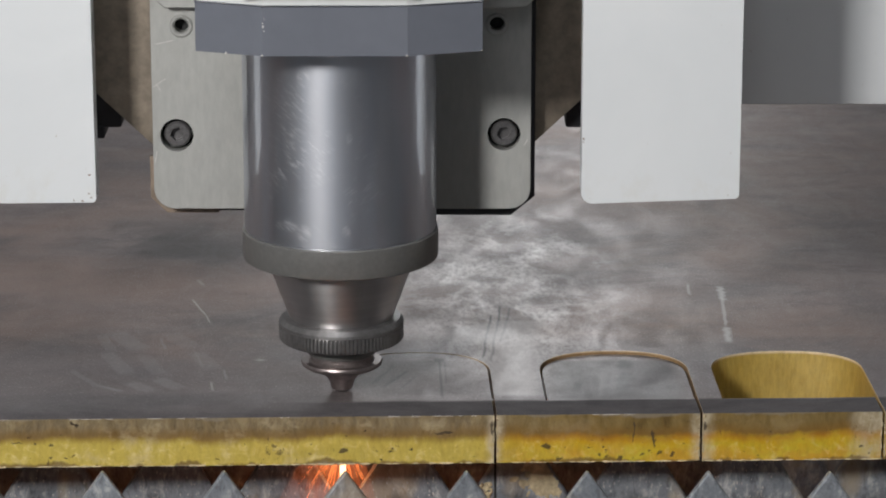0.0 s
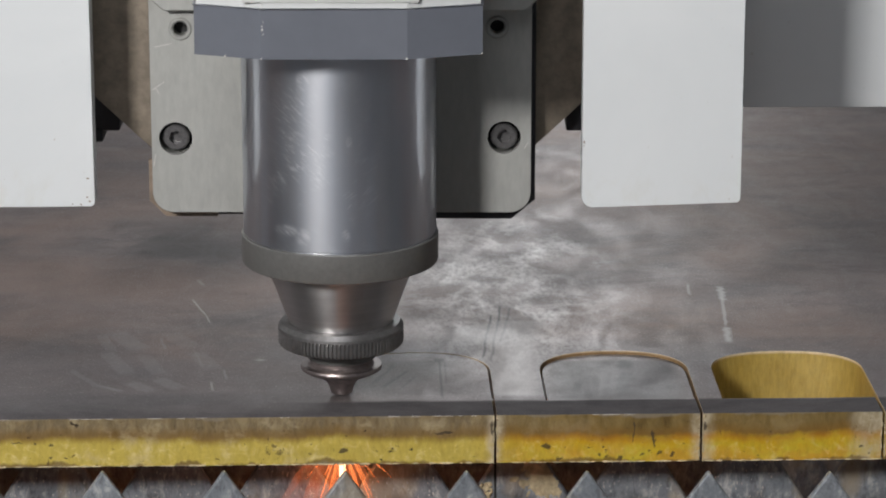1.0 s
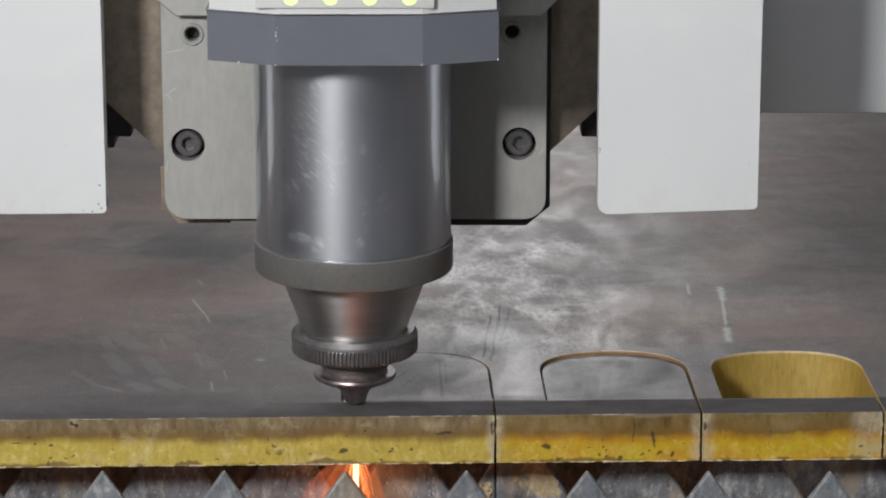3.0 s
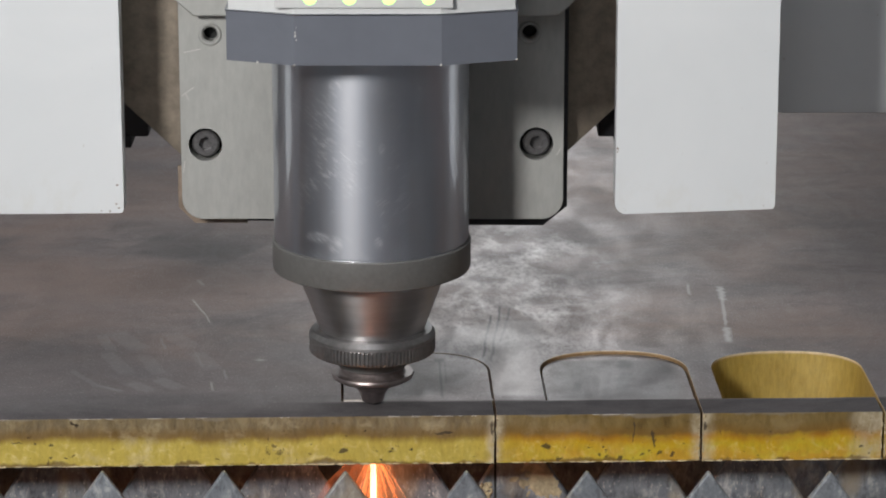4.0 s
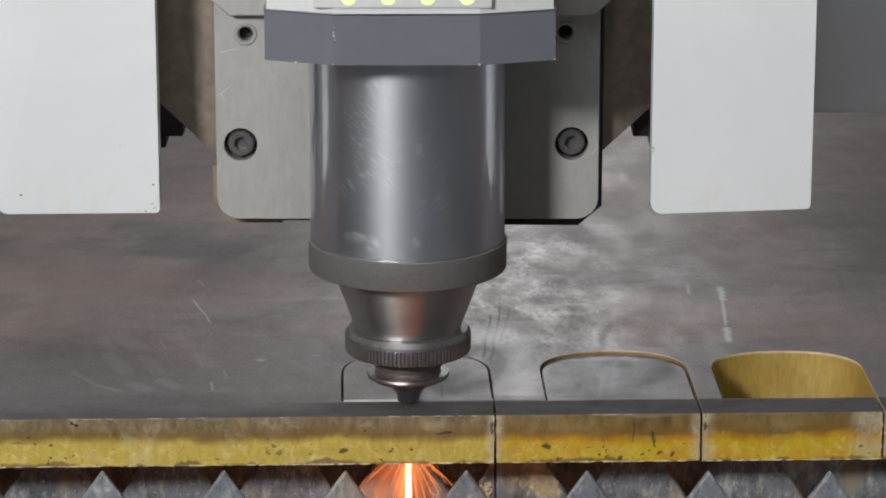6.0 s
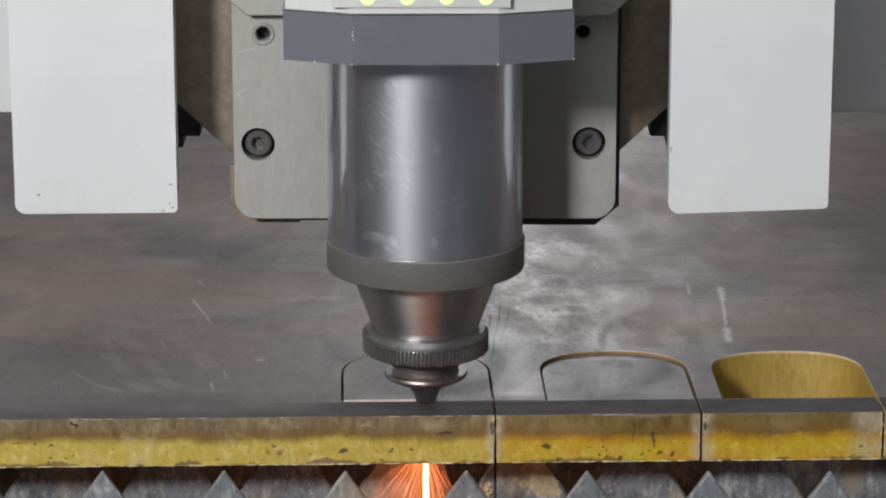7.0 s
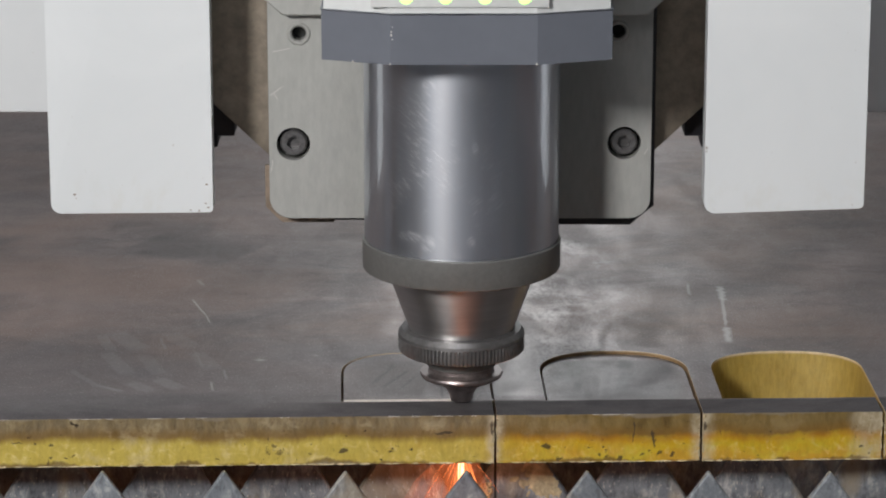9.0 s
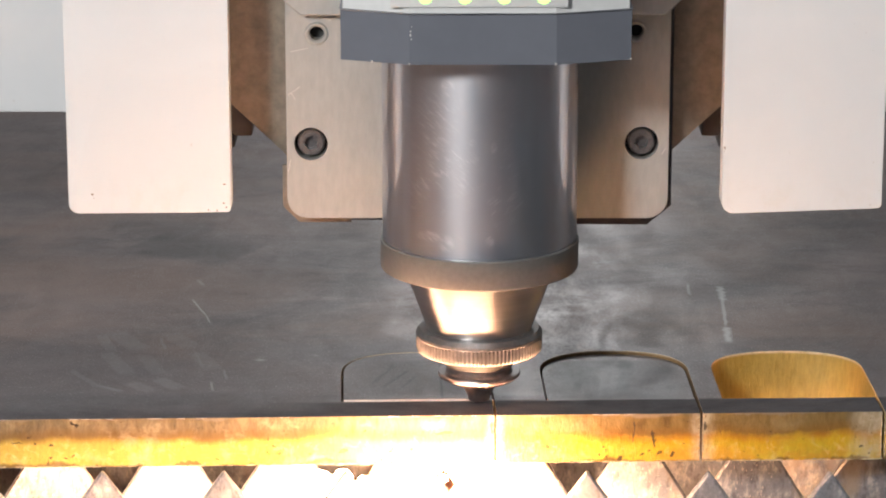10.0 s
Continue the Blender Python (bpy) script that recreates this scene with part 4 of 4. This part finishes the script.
def build_sparks():
    rng = random.Random(12)
    jet = thing("spark_jet", "orange spark jet below the cut", "sparks")
    part("core", lathe([(0.7, 0.6), (1.1, -2), (1.2, -12), (1.25, -40), (0.9, -70), (0.4, -110)], 20), M["hot"], jet, "cream-white hot core of the jet")
    part("melt_spot", lathe([(0.3, 12.0), (0.5, 10.0), (0.7, 6.0), (0.5, 1)], 12), M["spark"], jet)
    # nested cones stand in for the soft orange glow round the jet
    for k, (r0, r1, lean) in enumerate(((1.6, 9, -2.0), (2.6, 16, -5.0), (4.0, 25, -7.0))):
        cone = lathe([(r0, 0.3), (r0 + 0.22 * (r1 - r0), -5), (r0 + 0.5 * (r1 - r0), -14), (r0 + 0.8 * (r1 - r0), -30), (r1, -60)], 40)
        for v in cone.verts:
            v.co.x += lean * min(1.0, -v.co.z / 22)
            v.co.y *= 0.6
        for f in [f for f in cone.faces if len(f.verts) > 4]:
            cone.faces.remove(f)
        tagged(part("spark_mist", cone, M["mist"], jet), "veil of fine orange sparks and their soft glow", kind="stuff")
    fans = []
    for tilt, n, reach, lean in ((1.25, 15, 28, 0.0), (1.0, 14, 30, 0.1), (0.7, 11, 34, -0.15)):
        fans.append(tagged(part("spark_fan", arcs(rng, n, tilt, reach, 0.11, 0, lean), M["spark"], jet), kind="stuff"))
    # unseen sparks deep below, added to redden the gaps under the plate
    shower = turned(arcs(rng, 70, 0.7, 220, 0.9, 0, 0, 0.001), Matrix.Translation((0, 0, -62)))
    tagged(part("spark_shower", shower, M["spark"], jet), "sparks raining through the slats", kind="stuff")
    # unseen sparks in front, added for the red reflection on the cone
    bounced = turned(arcs(rng, 120, 1.4, 46, 0.55, 0, 0, 0.004), Matrix.Translation((0, -92, -21)) @ Matrix.Diagonal((1.6, 0.6, 0.32, 1)))
    fans.append(tagged(part("bounced_sparks", bounced, M["spark"], jet), "sparks skipping over the slats before the plate", kind="stuff"))
    burst = thing("spark_burst", "white-hot spark burst spraying below the plate", "sparks")
    clouds = {}
    # some clouds are unseen lights for head, face and arch hole; one paints bloom
    for name, n, xs, ys, zs, size in (("herald", 7, (-48, 14), (-20, -17), (-56, -48), 0.42), ("first", 9, (-58, 4), (2, 12), (-62, -52), 0.9), ("wide", 16, (-165, 70), (0, 12), (-66, -54), 1.0),
                                      ("low", 16, (-160, 40), (-56, -42), (-66, -48), 0.9), ("edge", 100, (-178, 24), (-20, -17), (-44, -37), 0.65), ("bloom", 16, (-36, 18), (-30, -20), (-26, -14), 0.45),
                                      ("front", 56, (-40, 32), (-52, -34), (-44, -22), 0.85), ("inner", 22, (-66, 40), (-12, 12), (-44, -28), 0.9),
                                      ("hole_fill", 6, (108, 172), (40, 66), (-98, -82), 1.0)):
        clouds[name] = tagged(part("fire_cloud", lumps(rng, n, xs, ys, zs, size), M["flare"], burst), kind="stuff")
    return jet, fans, burst, clouds


build_hall()
build_bed()
build_slats()
plate, plugs, legs = build_plate()
head = build_head()
carried_along = [head, build_bracket(), build_gusset(), build_rail_block(),
                 build_guard(-161.0, -97.4, 0.6, "white enamelled guard cover with small brown chips",
                             [(-151.1, 78.4, 0.35), (-151.6, 80.0, 0.5), (-156.6, 74.6, 0.3), (-99.8, 84.1, 0.55), (-100.3, 76.5, 0.5), (-99.3, 74.8, 0.45),
                              (-106.2, 73.7, 0.45), (-102.9, 73.5, 0.5), (-104.4, 73.9, 0.3), (-112.0, 73.2, 0.25)], 4.2, 1.8),
                 build_guard(95.1, 157.8, 2.2, "white enamelled guard cover with a brown-stained edge",
                             [(95.6, 99.8, 0.3), (95.8, 98.9, 0.5), (96.1, 98.2, 0.35), (95.7, 97.4, 0.4), (95.9, 96.2, 0.2), (96.4, 81.1, 0.25), (102.6, 73.9, 0.25), (113.2, 76.0, 0.22), (116.5, 75.8, 0.2), (156.4, 81.5, 0.3)], 4.6, 2.0), build_rear_panel()]
jet, fans, burst, clouds = build_sparks()

# the way of the nozzle tip over the plate: seconds, x, y in millimetres
PATHWAY = [(0.0, -40.3, 19.0), (0.5, -40.3, 16.4), (1.0, -40.3, 13.2), (1.5, -40.3, 9.4), (2.0, -40.2, 5.4), (2.25, -39.5, 3.4),
           (2.5, -38.2, 2.5), (2.75, -36.5, 2.5), (3.4, -31.9, 2.6), (4.0, -27.7, 2.7), (5.0, -20.7, 2.9), (6.0, -13.7, 3.1), (7.0, -6.8, 3.4),
           (8.0, 0.2, 3.6), (9.0, 7.2, 3.8), (10.0, 14.2, 4.0)]


def tip_x(t):
    for (a, xa, _), (b, xb, _) in zip(PATHWAY, PATHWAY[1:]):
        if t <= b:
            return xa + (xb - xa) * (t - a) / (b - a)
    return PATHWAY[-1][1]


def tip_y(t):
    for (a, _, ya), (b, _, yb) in zip(PATHWAY, PATHWAY[1:]):
        if t <= b:
            return ya + (yb - ya) * (t - a) / (b - a)
    return PATHWAY[-1][2]


def motions():
    for ob in carried_along:
        walk(ob, [(t, pose(x / 1000, y / 1000, 0.0008)) for t, x, y in PATHWAY])
    walk(jet, [(t, pose(x / 1000, y / 1000 + 0.002, -0.0205)) for t, x, y in PATHWAY])
    bounced = fans.pop()
    walk(bounced, [(0.0, pose(0, 0, -0.016)), (1.5, pose(0, 0, -0.010)), (4.0, pose(0, 0, -0.008)), (7.0, pose(0, 0, 0)), (10.0, pose(0, 0, 0))])
    for k, fan in enumerate(fans):
        walk(fan, [(i * 0.25, pose(0, 0, 0, 0, 0, (i * (37 + 11 * k)) * (1 if k % 2 else -1) + 40 * k)) for i in range(41)])
    # the burst wells up under the plate, then breaks out before the edge
    for name, start, up in (("herald", 9.0, 9.25), ("first", 8.95, 9.15), ("wide", 9.2, 9.45), ("low", 9.3, 9.48), ("inner", 9.3, 9.5),
                            ("front", 9.36, 9.52), ("edge", 9.25, 9.47), ("hole_fill", 9.3, 9.5), ("bloom", 9.4, 9.6)):
        rows = [(0.0, pose(0, 0, -0.74)), (start, pose(0, 0, -0.74)), (up, pose(0, 0, 0))]
        rows += [(t, pose(0.003 * math.sin(9 * t), 0, 0.002 * math.cos(11 * t))) for t in (9.8,)] + [(10.0, pose(0.002, 0, -0.001))]
        walk(clouds[name], rows)
    walk(burst, [(0.0, pose(-0.004, 0, 0)), (10.0, pose(0, 0, 0))])
    for y, web in legs:
        # the beam comes down the left leg first
        t = next(i / 30 for i in range(301) if tip_y(i / 30) + 13.5 + 1.2 <= y + 0.6)
        if t <= 0:
            walk(web, [(0.0, pose(0, 0, -0.83)), (10.0, pose(0, 0, -0.83))])
        else:
            walk(web, [(0.0, pose(0, 0, 0)), (t, pose(0, 0, 0)), (t + 0.2, pose(0, 0, -0.83)), (10.0, pose(0, 0, -0.83))])
    # each web falls when the beam reaches it
    for x, web in plugs:
        t = next((i / 30 for i in range(301) if i / 30 > 2.2 and tip_x(i / 30) >= x), None)
        if t is None or t > 9.8:
            continue
        walk(web, [(0.0, pose(0, 0, 0)), (t, pose(0, 0, 0)), (t + 0.2, pose(0, 0, -0.83)), (10.0, pose(0, 0, -0.83))])


motions()
